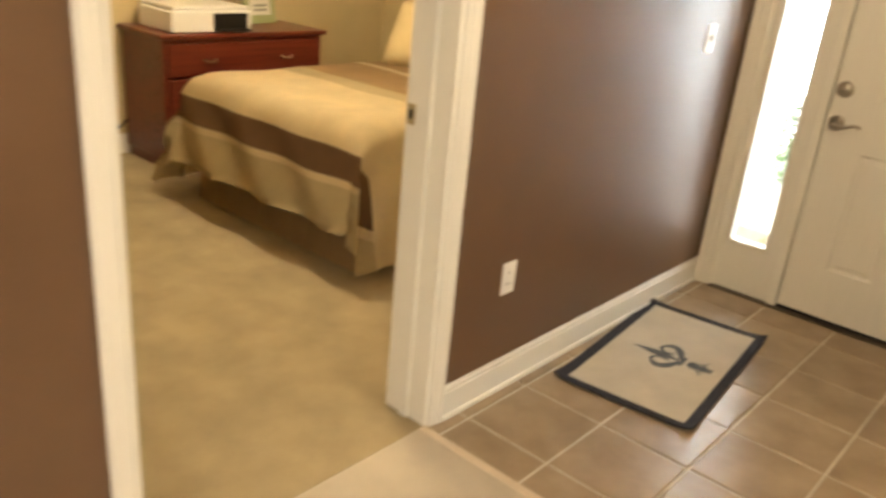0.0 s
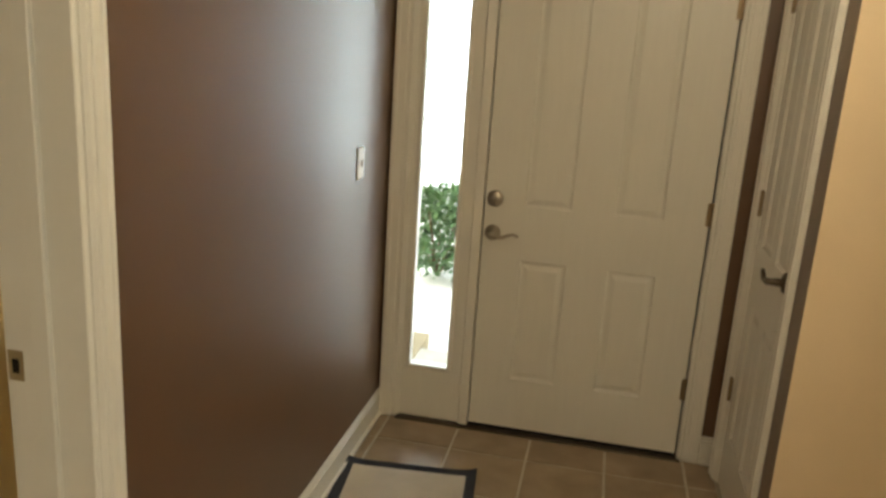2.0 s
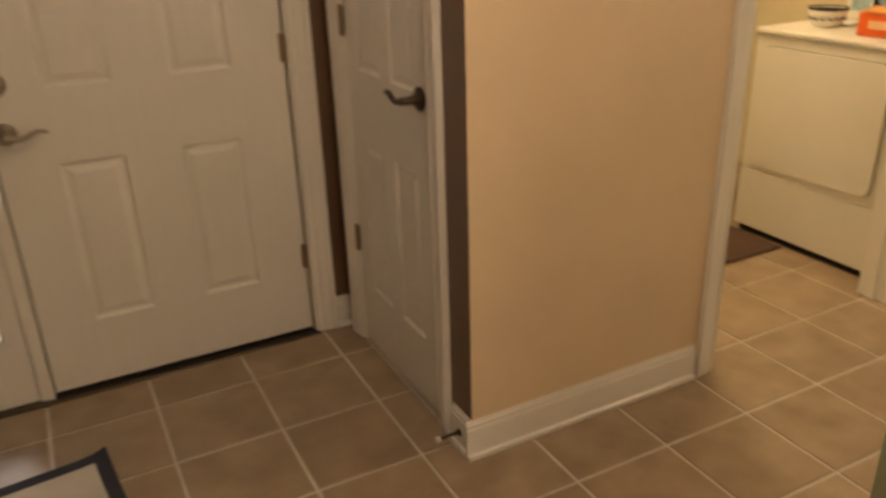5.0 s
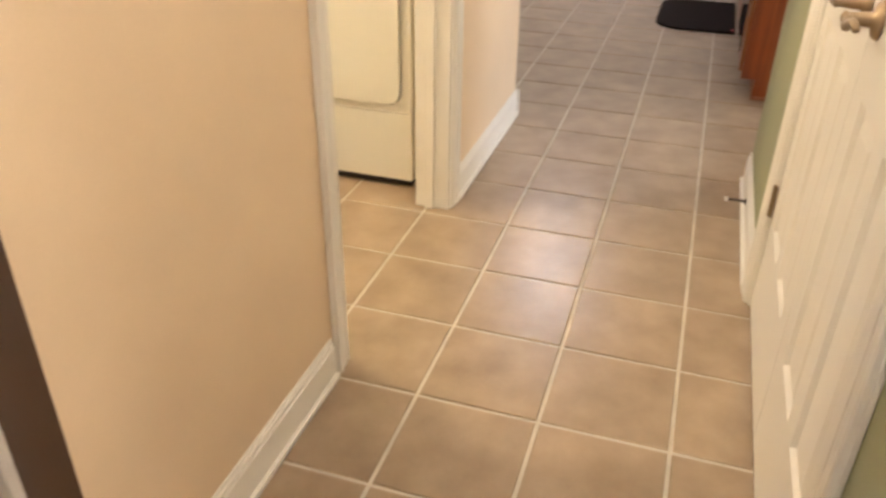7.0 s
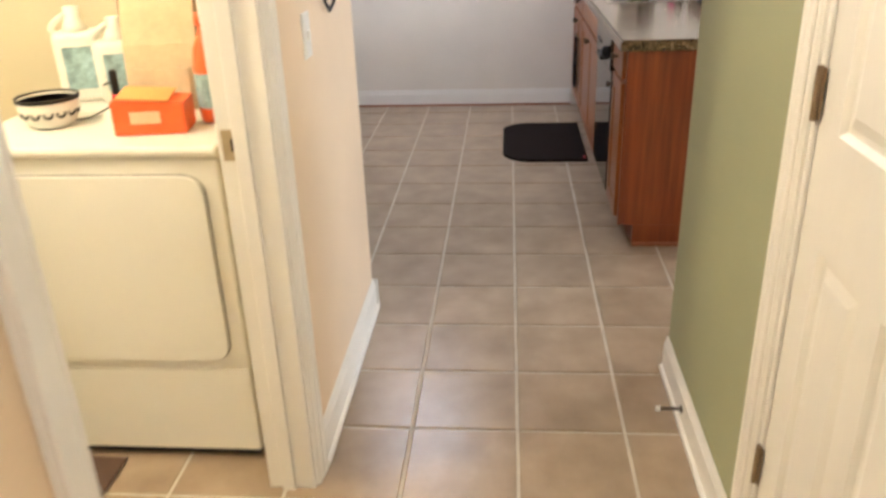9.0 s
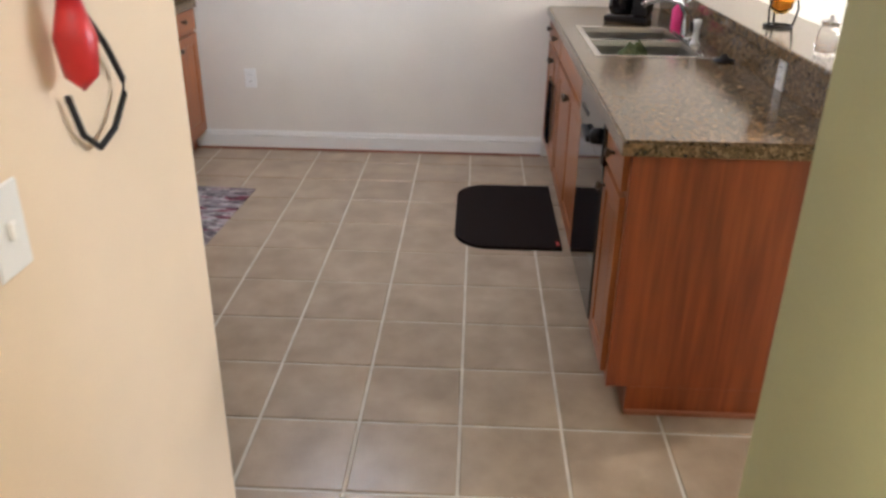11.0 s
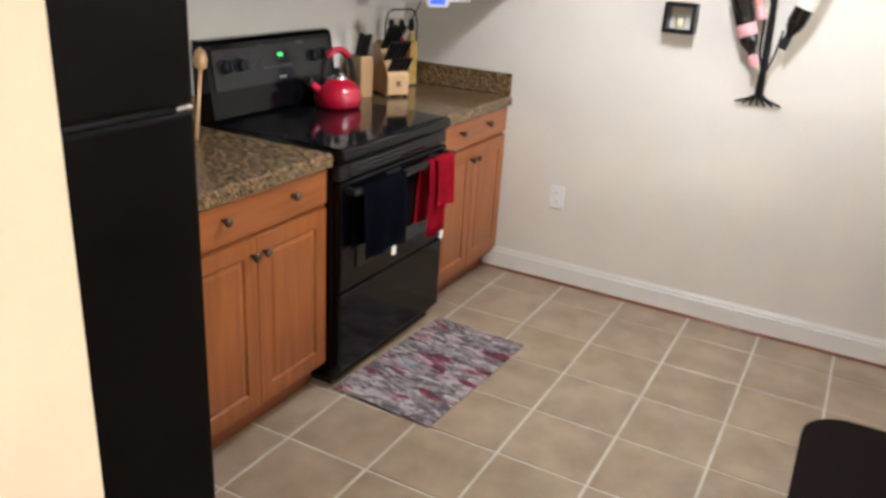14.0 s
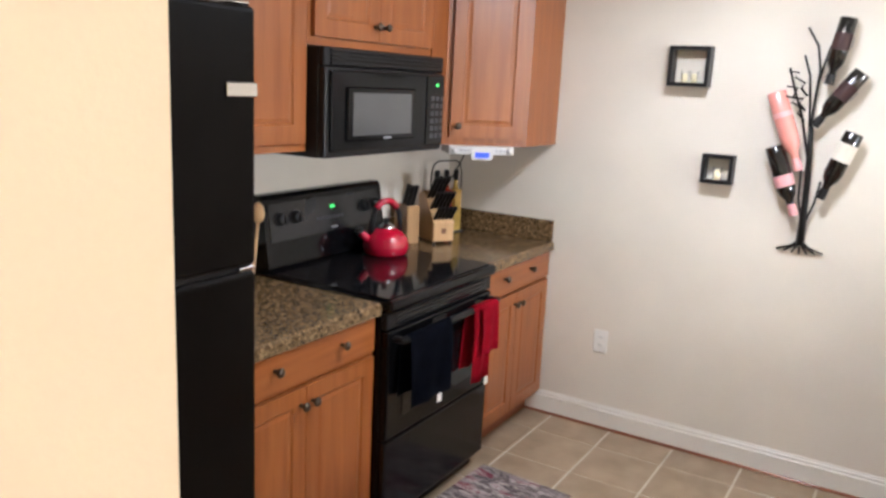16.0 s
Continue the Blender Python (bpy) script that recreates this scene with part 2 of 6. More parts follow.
def slab(w, h, t, panels, groove=0.018, depth=0.007, rise=0.005):
    """A panelled door: x 0..w, z 0..h, front at y=0, back at y=t. panels: (x0, x1, z0, z1)."""
    bm = bmesh.new()
    xs = sorted({0.0, w, *(v for p in panels for v in p[:2])})
    zs = sorted({0.0, h, *(v for p in panels for v in p[2:])})
    grid = {(i, j): bm.verts.new((x, 0, z)) for i, x in enumerate(xs) for j, z in enumerate(zs)}
    raised = []
    for i in range(len(xs) - 1):
        for j in range(len(zs) - 1):
            f = bm.faces.new((grid[i, j], grid[i + 1, j], grid[i + 1, j + 1], grid[i, j + 1]))
            cx, cz = (xs[i] + xs[i + 1]) / 2, (zs[j] + zs[j + 1]) / 2
            if any(p[0] < cx < p[1] and p[2] < cz < p[3] for p in panels):
                raised.append(f)
    rim = [e for e in bm.edges if len(e.link_faces) == 1]
    made = bmesh.ops.extrude_edge_only(bm, edges=rim)["geom"]
    bmesh.ops.translate(bm, verts=[v for v in made if isinstance(v, bmesh.types.BMVert)], vec=(0, t, 0))
    bmesh.ops.contextual_create(bm, geom=[e for e in made if isinstance(e, bmesh.types.BMEdge)])
    for f in raised:
        bmesh.ops.inset_region(bm, faces=[f], thickness=groove * 0.5, depth=-depth)
        bmesh.ops.inset_region(bm, faces=[f], thickness=groove * 0.45, depth=0)
        bmesh.ops.inset_region(bm, faces=[f], thickness=groove, depth=rise)
    bmesh.ops.recalc_face_normals(bm, faces=bm.faces)
    return bm


def mesh_of(bm, material, smooth=False):
    me = bpy.data.meshes.new("mesh")
    if smooth:
        for f in bm.faces:
            f.smooth = True
    bm.to_mesh(me)
    bm.free()
    for m in material if isinstance(material, (list, tuple)) else [material]:
        me.materials.append(m)
    return me


def part(name, bm, material, parent, label="", smooth=False, at=None):
    ob = new(name, mesh_of(bm, material, smooth))
    ob.parent = parent
    if at is not None:
        ob.matrix_basis = at
    if label:
        ob["label"] = label
    return ob


def thing(name, m, label, category, group=""):
    ob = new(name)
    ob.empty_display_size = 0.05
    ob.matrix_basis = m if isinstance(m, Matrix) else pose(*m)
    return tagged(ob, label, category, group)


def single(name, bm, material, m, label, category, group="", smooth=False):
    ob = new(name, mesh_of(bm, material, smooth))
    ob.matrix_basis = m if isinstance(m, Matrix) else pose(*m)
    return tagged(ob, label, category, group)


def fixed(name, bm, material, label, category, smooth=False):
    ob = new(name, mesh_of(bm, material, smooth))
    return tagged(ob, label, category, kind="structure")


def wall(name, axis, p0, p1, a0, a1, label, low, high, ends=None, z1=2.44, openings=()):
    """A wall p0..p1 thick, a0..a1 long. axis 'x': it runs along x. low and high: the paint of its two faces."""
    bm = bmesh.new()
    cuts = sorted({a0, a1, *(v for o in openings for v in o[:2])})

    def piece(u0, u1, w0, w1):
        if axis == "x":
            box(bm, u0, u1, p0, p1, w0, w1)
        else:
            box(bm, p0, p1, u0, u1, w0, w1)
    for u0, u1 in zip(cuts, cuts[1:]):
        o = next((o for o in openings if o[0] <= u0 and u1 <= o[1]), None)
        if not o:
            piece(u0, u1, 0, z1)
        else:
            if o[2] > 0:
                piece(u0, u1, 0, o[2])
            if o[3] < z1:
                piece(u0, u1, o[3], z1)
    k = 1 if axis == "x" else 0
    for f in bm.faces:
        f.normal_update()
        f.material_index = 0 if f.normal[k] < -0.5 else 1 if f.normal[k] > 0.5 else 2
    return fixed(name, bm, [low, high, ends or high], label, "wall")


# ---- plan: walls ----
XB, YF, XC, YH, YG, XK, YN = -4.47, 1.475, -3.03, 0.55, -0.495, 3.05, 2.27
wall("wall_west", "y", XB - 0.17, XB, -6.0, 1.62, "smooth wall painted chocolate brown beside the entry", TAN, BROWN, TRIM, openings=[(-1.43, -0.455, 0, 2.06)])
wall("wall_front", "x", YF, YF + 0.15, XB, XC + 0.10, "brown wall around the front door", BROWN, TRIM, BROWN, openings=[(-4.385, -3.16, 0, 2.055)])
wall("wall_closet", "y", XC, XC + 0.10, YH, YF, "narrow brown wall with the closet door", BROWN, CREAM, BEIGE, openings=[(0.73, 1.345, 0, 2.055)])
wall("wall_hall_north", "x", YH, YH + 0.12, XC + 0.10, -0.185, "beige hallway wall with the laundry doorway", BEIGE, TAN, BEIGE, openings=[(-2.13, -1.20, 0, 2.06)])
wall("wall_laundry_east", "y", -0.30, -0.187, YH + 0.12, YN, "cream wall between laundry and kitchen", PALEOLIVE, CREAM, CREAM)
wall("wall_laundry_west", "y", -2.918, -2.80, YH + 0.12, 2.33, "pale olive laundry wall", BROWN, PALEOLIVE, PALEOLIVE)
wall("wall_kitchen_north", "x", YN, YN + 0.12, -2.85, XK, "cream kitchen wall behind the stove", CREAM, CREAM)
wall("wall_kitchen_east", "y", XK, XK + 0.12, -6.0, YN + 0.12, "plain cream kitchen end wall", CREAM, CREAM)
wall("wall_hall_south", "x", YG - 0.12, YG, -2.92, -0.595, "sage green hallway wall with double closet doors", GREEN, GREEN, GREEN, openings=[(-2.73, -1.49, 0, 2.055)])
wall("wall_closet_back_west", "y", -2.92, -2.80, -1.4, YG - 0.12, "sage green wall of the hall closet", GREEN, GREEN)
wall("wall_closet_back_east", "y", -0.715, -0.595, -1.4, YG - 0.12, "sage green wall of the hall closet", GREEN, GREEN)
wall("wall_closet_back_south", "x", -1.52, -1.4, -2.92, -0.595, "sage green back wall of the hall closet", GREEN, GREEN)
wall("wall_living_south", "x", -6.0, -5.88, XB - 0.12, XK, "plain cream living room wall with a window", CREAM, CREAM, openings=[(-0.4, 1.6, 0.7, 2.1)])
wall("wall_bedroom_west", "y", -7.90, -7.78, -2.8, 2.45, "tan bedroom wall", TAN, TAN)
wall("wall_bedroom_north", "x", 2.45, 2.57, -7.90, -4.92, "tan bedroom wall behind the bed", TAN, TAN)
wall("wall_bedroom_south", "x", -2.92, -2.8, -7.90, XB - 0.17, "tan bedroom wall", TAN, TAN)
wall("wall_bedroom_stub", "y", -5.04, -4.92, 1.62, 2.45, "outer wall beside the bedroom", TAN, TRIM)
wall("wall_bedroom_jog", "x", 1.62, 1.74, -4.92, XB, "short outer wall beside the front door", TAN, TRIM)
wall("wall_bar", "x", -1.18, -1.06, 0.46, XK, "low wall behind the sink counter", CREAM, LAMINATE, CREAM, z1=1.02)
fixed("ceiling", bx(-8.2, 3.2, -6.05, 2.6, 2.44, 2.54), CEIL, "white textured ceiling", "ceiling")

# floors
floor = fixed("floor", bx(XB, XK, -0.57, 2.3, -0.08, -0.004), GROUT, "grout bed under beige floor tiles", "floor")
fixed("floor_bedroom", bx(-7.85, XB, -2.85, 2.5, -0.08, 0.006), CARPET, "tan cut-pile bedroom carpet", "carpet")
fixed("floor_living", box(bx(XB, -0.57, -5.95, -0.57, -0.08, 0.004), XB, -2.92, -0.57, -0.485, -0.08, 0.004), PALECARPET, "pale beige cut-pile carpet", "carpet")
fixed("floor_dining", bx(-0.57, XK, -5.95, -1.18, -0.08, 0.003), PALECARPET, "pale beige cut-pile carpet", "carpet")
floor_k = fixed("floor_passage", bx(-0.57, XK, -1.18, -0.57, -0.08, -0.004), GROUT, "grout bed under beige floor tiles", "floor")
fixed("carpet_edge_trim", bx(XB, -2.945, -0.495, -0.465, 0, 0.009, bevel=0.004), mat("beige_edge_strip", (0.6, 0.5, 0.38), 0.6), "beige strip between carpet and tile", "trim")


def profile(name, axis, a0, a1, at, sign, steps, z0, label, material, category="trim"):
    """A moulding: steps are (depth, z bottom, z top), run along an axis from a wall face."""
    bm = bmesh.new()
    for d, b0, b1 in steps:
        lo, hi = sorted((at, at + sign * d))
        if axis == "x":
            box(bm, a0, a1, lo, hi, z0 + b0, z0 + b1, bevel=0.0025)
        else:
            box(bm, lo, hi, a0, a1, z0 + b0, z0 + b1, bevel=0.0025)
    return fixed(name, bm, material, label, category)


BASE = [(0.013, 0.0, 0.098), (0.010, 0.098, 0.112), (0.006, 0.112, 0.122), (0.024, 0.0, 0.016)]
BASEL = "white moulded baseboard with shoe moulding"
for k, (axis, a0, a1, at, sign) in enumerate([
        ("y", -0.40, YF - 0.002, XB, 1), ("y", -5.8, -1.49, XB, 1), ("y", 0.552, 0.655, XC, -1), ("x", XC - 0.024, -2.205, YH, -1),
        ("x", -1.125, -0.187, YH, -1), ("x", -1.415, -0.59, YG, 1), ("x", -2.925, -2.81, YG, 1), ("y", -1.5, YG + 0.02, -2.92, -1),
        ("x", -3.088, XC - 0.001, YF, -1)]):
    profile(f"baseboard_{k + 1}", axis, a0, a1, at, sign, BASE, 0.0, BASEL, TRIM)
profile("baseboard_10", "y", YG + 0.06, 1.727, XK, -1, [(0.013, 0.0, 0.078), (0.017, 0.078, 0.084), (0.010, 0.084, 0.100), (0.006, 0.100, 0.110)], 0.012, "white moulded baseboard", TRIM)
profile("baseboard_11", "y", YG + 0.06, 1.727, XK, -1, [(0.02, 0.0, 0.012)], 0.0, "thin brown shoe moulding under the baseboard", SHOE)
profile("baseboard_12", "y", -2.8, 2.45, -7.78, 1, BASE[:3], 0.006, "white bedroom baseboard", TRIM)
profile("baseboard_13", "y", YH - 0.02, YH + 0.12, -0.187, 1, BASE, 0.0, BASEL, TRIM)


def casing(name, axis, a0, a1, z1, at, sign, label, w=0.07, head=True):
    """Door casing on one wall face around an opening a0..a1 up to z1, stepped like milled trim."""
    bm = bmesh.new()

    def strip(u0, u1, w0, w1, d):
        lo, hi = sorted((at, at + sign * d))
        if axis == "x":
            box(bm, u0, u1, lo, hi, w0, w1, bevel=0.003)
        else:
            box(bm, lo, hi, u0, u1, w0, w1, bevel=0.003)
    for d, i0, i1 in ((0.012, 0.0, w), (0.018, 0.35 * w, w - 0.002), (0.022, 0.72 * w, 0.97 * w), (0.016, 0.06 * w, 0.2 * w)):
        strip(a0 - i1, a0 - i0, 0, z1 + i0, d)
        strip(a1 + i0, a1 + i1, 0, z1 + i0, d)
        strip(a0 - i1, a1 + i1, z1 + i0, z1 + i1, d)
    return fixed(name, bm, TRIM, label, "trim")


def lining(name, axis, a0, a1, z1, p0, p1, label, stop=0.0):
    """Jamb boards lining an opening through a wall p0..p1."""
    bm = bmesh.new()
    t = 0.018
    for u0, u1, w0, w1 in ((a0, a0 + t, 0, z1), (a1 - t, a1, 0, z1), (a0 + t, a1 - t, z1 - t, z1)):
        for q0, q1, e in ((p0 - 0.003, p1 + 0.003, 0),) + (((stop, stop + 0.035, 0.011),) if stop else ()):
            v0, v1, y0 = u0, u1, w0
            if e and u0 == a0:
                v1 += e
            elif e and u1 == a1:
                v0 -= e
            elif e:
                y0 -= e
            if axis == "x":
                box(bm, v0, v1, q0, q1, y0, w1, bevel=0.002)
            else:
                box(bm, q0, q1, v0, v1, y0, w1, bevel=0.002)
    return fixed(name, bm, TRIM, label, "trim")


casing("trim_bedroom_door", "y", -1.425, -0.46, 2.055, XB, 1, "white milled casing around the bedroom doorway", w=0.058)
lining("jamb_bedroom_door", "y", -1.43, -0.455, 2.06, XB - 0.17, XB, "white bedroom door jamb", XB - 0.105)
casing("trim_laundry_door", "x", -2.125, -1.205, 2.055, YH, -1, "white milled casing around the laundry doorway")
lining("jamb_laundry_door", "x", -2.13, -1.20, 2.06, YH, YH + 0.12, "white laundry door jamb", YH + 0.05)
casing("trim_closet_door", "y", 0.735, 1.34, 2.05, XC, -1, "white casing around the entry closet door")
casing("trim_hall_closet", "x", -2.725, -1.495, 2.05, YG, 1, "white casing around the double closet doors")
lining("jamb_hall_closet", "x", -2.73, -1.49, 2.055, YG - 0.12, YG, "white closet door jamb")
lining("jamb_entry_closet", "y", 0.73, 1.345, 2.055, XC, XC + 0.10, "white closet door jamb")

# ---- entry ----
def rot_door(name, m, bm, material, label):
    ob = new(name, mesh_of(bm, material))
    ob.matrix_basis = m
    return tagged(ob, label, "door", kind="structure")


def hinge(parent, at, turn=0):
    bm = box(bmesh.new(), -0.016, 0.016, -0.003, 0.0, -0.045, 0.045, bevel=0.001)
    rod(bm, (0, -0.006, -0.047), (0, -0.006, 0.047), 0.006, n=10)
    return part("hinge", bm, BRASS, parent, "aged metal hinge", at=pose(*at, 0, 0, turn))


def lever(parent, at, turn, way, material=NICKEL, length=0.11, label="curved metal lever handle"):
    """A door lever: round rose, neck and a waved arm that points to way (+1 or -1 along x)."""
    h = part("door_handle", lathe(bmesh.new(), [(0.033, 0), (0.033, 0.004), (0.028, 0.010), (0.013, 0.014), (0.010, 0.05), (0.012, 0.058), (0.004, 0.062)], 24,
             turn=Euler((radians(90), 0, 0)).to_matrix().to_4x4()), material, parent, label, smooth=True, at=pose(*at, 0, 0, turn))
    pts = arc(lambda u: (way * length * u, -0.05 - 0.006 * math.sin(u * 3.1), -0.012 * math.sin(u * 6.0) * u ** 0.5), 12)
    part("lever_arm", tube(bmesh.new(), pts, 0.008, 10, [0.010 - 0.004 * i / 11 for i in range(12)]), material, h, smooth=True)
    return h


def bolt(parent, at, turn=0):
    b = part("deadbolt", lathe(bmesh.new(), [(0.034, 0), (0.034, 0.005), (0.027, 0.014), (0.008, 0.016)], 24,
             turn=Euler((radians(90), 0, 0)).to_matrix().to_4x4()), NICKEL, parent, "round metal deadbolt", smooth=True, at=pose(*at, 0, 0, turn))
    part("thumb_turn", bx(-0.016, 0.016, -0.03, -0.014, -0.005, 0.005, bevel=0.003), NICKEL, b)
    return b


# front door with its sidelight
DY = YF + 0.012
front = rot_door("door_1", pose(-4.058, DY, 0.018), slab(0.876, 2.012, 0.045, [(0.16, 0.35, 0.975, 1.865), (0.515, 0.705, 0.975, 1.865),
                 (0.16, 0.35, 0.225, 0.75), (0.515, 0.705, 0.225, 0.75)], 0.026, 0.008, 0.006), DOORW, "closed white front door with four raised panels")
bolt(front, (0.04, -0.001, 1.0))
lever(front, (0.04, -0.001, 0.858), 0, 1)
for z in (0.29, 1.02, 1.79):
    hinge(front, (0.879, -0.004, z))
part("alarm_sensor", bx(0.0, 0.03, -0.012, 0.0, 1.90, 1.912, bevel=0.002), NICKEL, front, "small metal contact on the door")
part("sweep", bx(0, 0.876, -0.004, 0.03, -0.014, 0.0), BLACKM, front, "dark rubber door sweep")
fixed("threshold", bx(-4.385, -3.16, YF - 0.03, YF + 0.15, -0.004, 0.005, bevel=0.002), BRONZE, "dark metal threshold", "threshold")

bm = bmesh.new()
GX0, GX1, GZ0, GZ1 = -4.338, -4.168, 0.25, 1.888
box(bm, -4.374, GX0, DY, DY + 0.045, 0.005, 2.037)
box(bm, GX1, -4.104, DY, DY + 0.045, 0.005, 2.037)
box(bm, GX0, GX1, DY, DY + 0.045, 0.005, GZ0)
box(bm, GX0, GX1, DY, DY + 0.045, GZ1, 2.037)
win = fixed("window_1", bm, DOORW, "white sidelight panel with a tall narrow pane beside the door", "window")
bm = bmesh.new()
f = 0.017
box(bm, GX0 - f, GX0 + 0.003, DY - 0.01, DY, GZ0 - f, GZ1 + f, bevel=0.004)
box(bm, GX1 - 0.003, GX1 + f, DY - 0.01, DY, GZ0 - f, GZ1 + f, bevel=0.004)
box(bm, GX0 + 0.003, GX1 - 0.003, DY - 0.01, DY, GZ0 - f, GZ0 + 0.003, bevel=0.004)
box(bm, GX0 + 0.003, GX1 - 0.003, DY - 0.01, DY, GZ1 - 0.003, GZ1 + f, bevel=0.004)
part("window_frame", bm, DOORW, win)
pane = part("pane", bx(GX0 - 0.002, GX1 + 0.002, DY + 0.02, DY + 0.026, GZ0 - 0.002, GZ1 + 0.002), glass("clear_glass"), win, "clear glass pane")
pane.visible_shadow = False
bm = bmesh.new()
box(bm, -4.385, -4.374, YF - 0.003, YF + 0.15, 0, 2.055)
box(bm, -4.104, -4.064, YF - 0.006, YF + 0.12, 0.004, 2.035, bevel=0.003)
box(bm, -3.174, -3.16, YF - 0.003, YF + 0.15, 0, 2.055)
box(bm, -4.374, -3.174, YF - 0.003, YF + 0.15, 2.037, 2.055)
fixed("trim_front_jamb", bm, TRIM, "white front door jamb and mullion", "trim")
casing("trim_front_door", "x", -4.38, -3.172, 2.045, YF, -1, "white stepped casing around front door and sidelight", w=0.083)
# weather seal: the dark line around the leaf
bm = bmesh.new()
box(bm, -4.0645, -4.0, DY + 0.047, DY + 0.06, 0.004, 2.038)
box(bm, -3.22, -3.1735, DY + 0.047, DY + 0.06, 0.004, 2.038)
box(bm, -4.0, -3.22, DY + 0.047, DY + 0.06, 1.99, 2.038)
box(bm, -4.0, -3.22, DY + 0.047, DY + 0.06, 0.004, 0.06)
fixed("weather_seal", bm, BLACKM, "dark seal in the gap round the front door", "seal")

# entry closet door, in the wall at right angles to the front door
P4 = [(0.09, 0.255, 0.975, 1.88), (0.335, 0.50, 0.975, 1.88), (0.09, 0.255, 0.225, 0.75), (0.335, 0.50, 0.225, 0.75)]
closet = rot_door("door_2", pose(XC + 0.004, 1.324, 0.012, 0, 0, -90), slab(0.573, 2.018, 0.035, [(a * 0.975, b * 0.975, c, d) for a, b, c, d in P4], 0.024, 0.009, 0.006),
                  DOORW, "closed white panelled closet door")
for z in (0.39, 1.115, 1.82):
    hinge(closet, (-0.006, -0.004, z))
lever(closet, (0.52, -0.001, 0.965), 0, -1, BRONZE)


def plate(name, m, kind, label):
    """A wall plate in the x-z plane, facing -y."""
    ob = thing(name, m, label, "switch" if kind == "switch" else "outlet")
    part("cover_plate", bx(-0.036, 0.036, -0.006, 0, -0.058, 0.058, bevel=0.003), PLASTIC, ob)
    if kind == "switch":
        part("rocker", box(bmesh.new(), -0.006, 0.006, -0.014, -0.006, -0.012, 0.012, bevel=0.002), PLASTIC, ob)
    else:
        for z in (-0.02, 0.02):
            r = part("socket", lathe(bmesh.new(), [(0.017, 0), (0.017, 0.002), (0.015, 0.003)], 20, turn=Euler((radians(90), 0, 0)).to_matrix().to_4x4()),
                     PLASTIC, ob, at=pose(0, -0.006, z))
            bm = bx(-0.007, -0.005, -0.0036, -0.002, -0.004, 0.005)
            box(bm, 0.005, 0.007, -0.0036, -0.002, -0.004, 0.005)
            part("slots", bm, BLACKM, r)
    return ob


plate("light_switch", pose(XB, 1.085, 1.172, 0, 0, 90), "switch", "white double switch plate on the brown wall")
plate("wall_outlet", pose(XB, -0.11, 0.43, 0, 0, 90), "outlet", "white outlet plate low on the brown wall")

chime = thing("door_chime", (-2.89, YH, 2.05), "plain white door chime box high on the beige wall", "door chime")
part("cover", bx(-0.12, 0.12, -0.05, 0, 0, 0.17, bevel=0.008, seg=2), PLASTIC, chime)

# bedroom strike plate
st = thing("strike_plate", pose(XB - 0.15, -0.4735, 0.985, 0, 0, 0), "small metal strike plate on the bedroom jamb", "strike plate")
part("plate", bx(-0.016, 0.016, -0.002, 0.0, -0.03, 0.03, bevel=0.0006), STRIKE, st)
part("hole", bx(-0.007, 0.007, -0.0032, -0.0024, -0.014, 0.014), BLACKM, st)

# door mat
MATC = mat("cream_woven_mat", (0.56, 0.50, 0.40), 0.9, 0, 0.1, 6, 0.6, 300)
NAVY = mat("navy_mat_border", (0.02, 0.02, 0.03), 0.85, 0, 0.15, 10, 0.6, 300)
INK = mat("grey_printed_ink", (0.10, 0.11, 0.12), 0.9, 0, 0.2, 12, 0.4, 300)


def sheet(w, d, t, nx, ny, lift):
    """A thin cloth slab with a height given by lift(u, v)."""
    bm = bmesh.new()
    tops = {}
    for i in range(nx + 1):
        for j in range(ny + 1):
            u, v = i / nx, j / ny
            x, y = (u - 0.5) * w, (v - 0.5) * d
            z = lift(u, v)
            tops[i, j] = (bm.verts.new((x, y, z + t)), bm.verts.new((x, y, z)))
    for i in range(nx):
        for j in range(ny):
            q = [tops[i, j], tops[i + 1, j], tops[i + 1, j + 1], tops[i, j + 1]]
            bm.faces.new([a for a, _ in q])
            bm.faces.new([b for _, b in reversed(q)])
    rim = [(i, 0) for i in range(nx)] + [(nx, j) for j in range(ny)] + [(i, ny) for i in range(nx, 0, -1)] + [(0, j) for j in range(ny, 0, -1)]
    for a, b in zip(rim, rim[1:] + rim[:1]):
        bm.faces.new((tops[a][1], tops[b][1], tops[b][0], tops[a][0]))
    bmesh.ops.recalc_face_normals(bm, faces=bm.faces)
    return bm


def curl(u, v):
    e = max(abs(u - 0.5), abs(v - 0.5)) * 2
    c = (abs(u - 0.5) * 2) ** 8 * (abs(v - 0.5) * 2) ** 8
    return 0.001 + 0.004 * max(0, e - 0.8) * 5 + 0.018 * c


mat_ = thing("door_mat", pose(-4.162, 0.605, 0.001, 0, 0, 6), "cream door mat with dark border and a printed fleur-de-lis, on tile", "door mat")
base = sheet(0.52, 0.92, 0.005, 26, 46, curl)
for f_ in base.faces:
    c = f_.calc_center_median()
    f_.material_index = 1 if abs(c.x) > 0.52 / 2 - 0.044 or abs(c.y) > 0.92 / 2 - 0.038 else 0
part("mat_body", base, [MATC, NAVY], mat_)


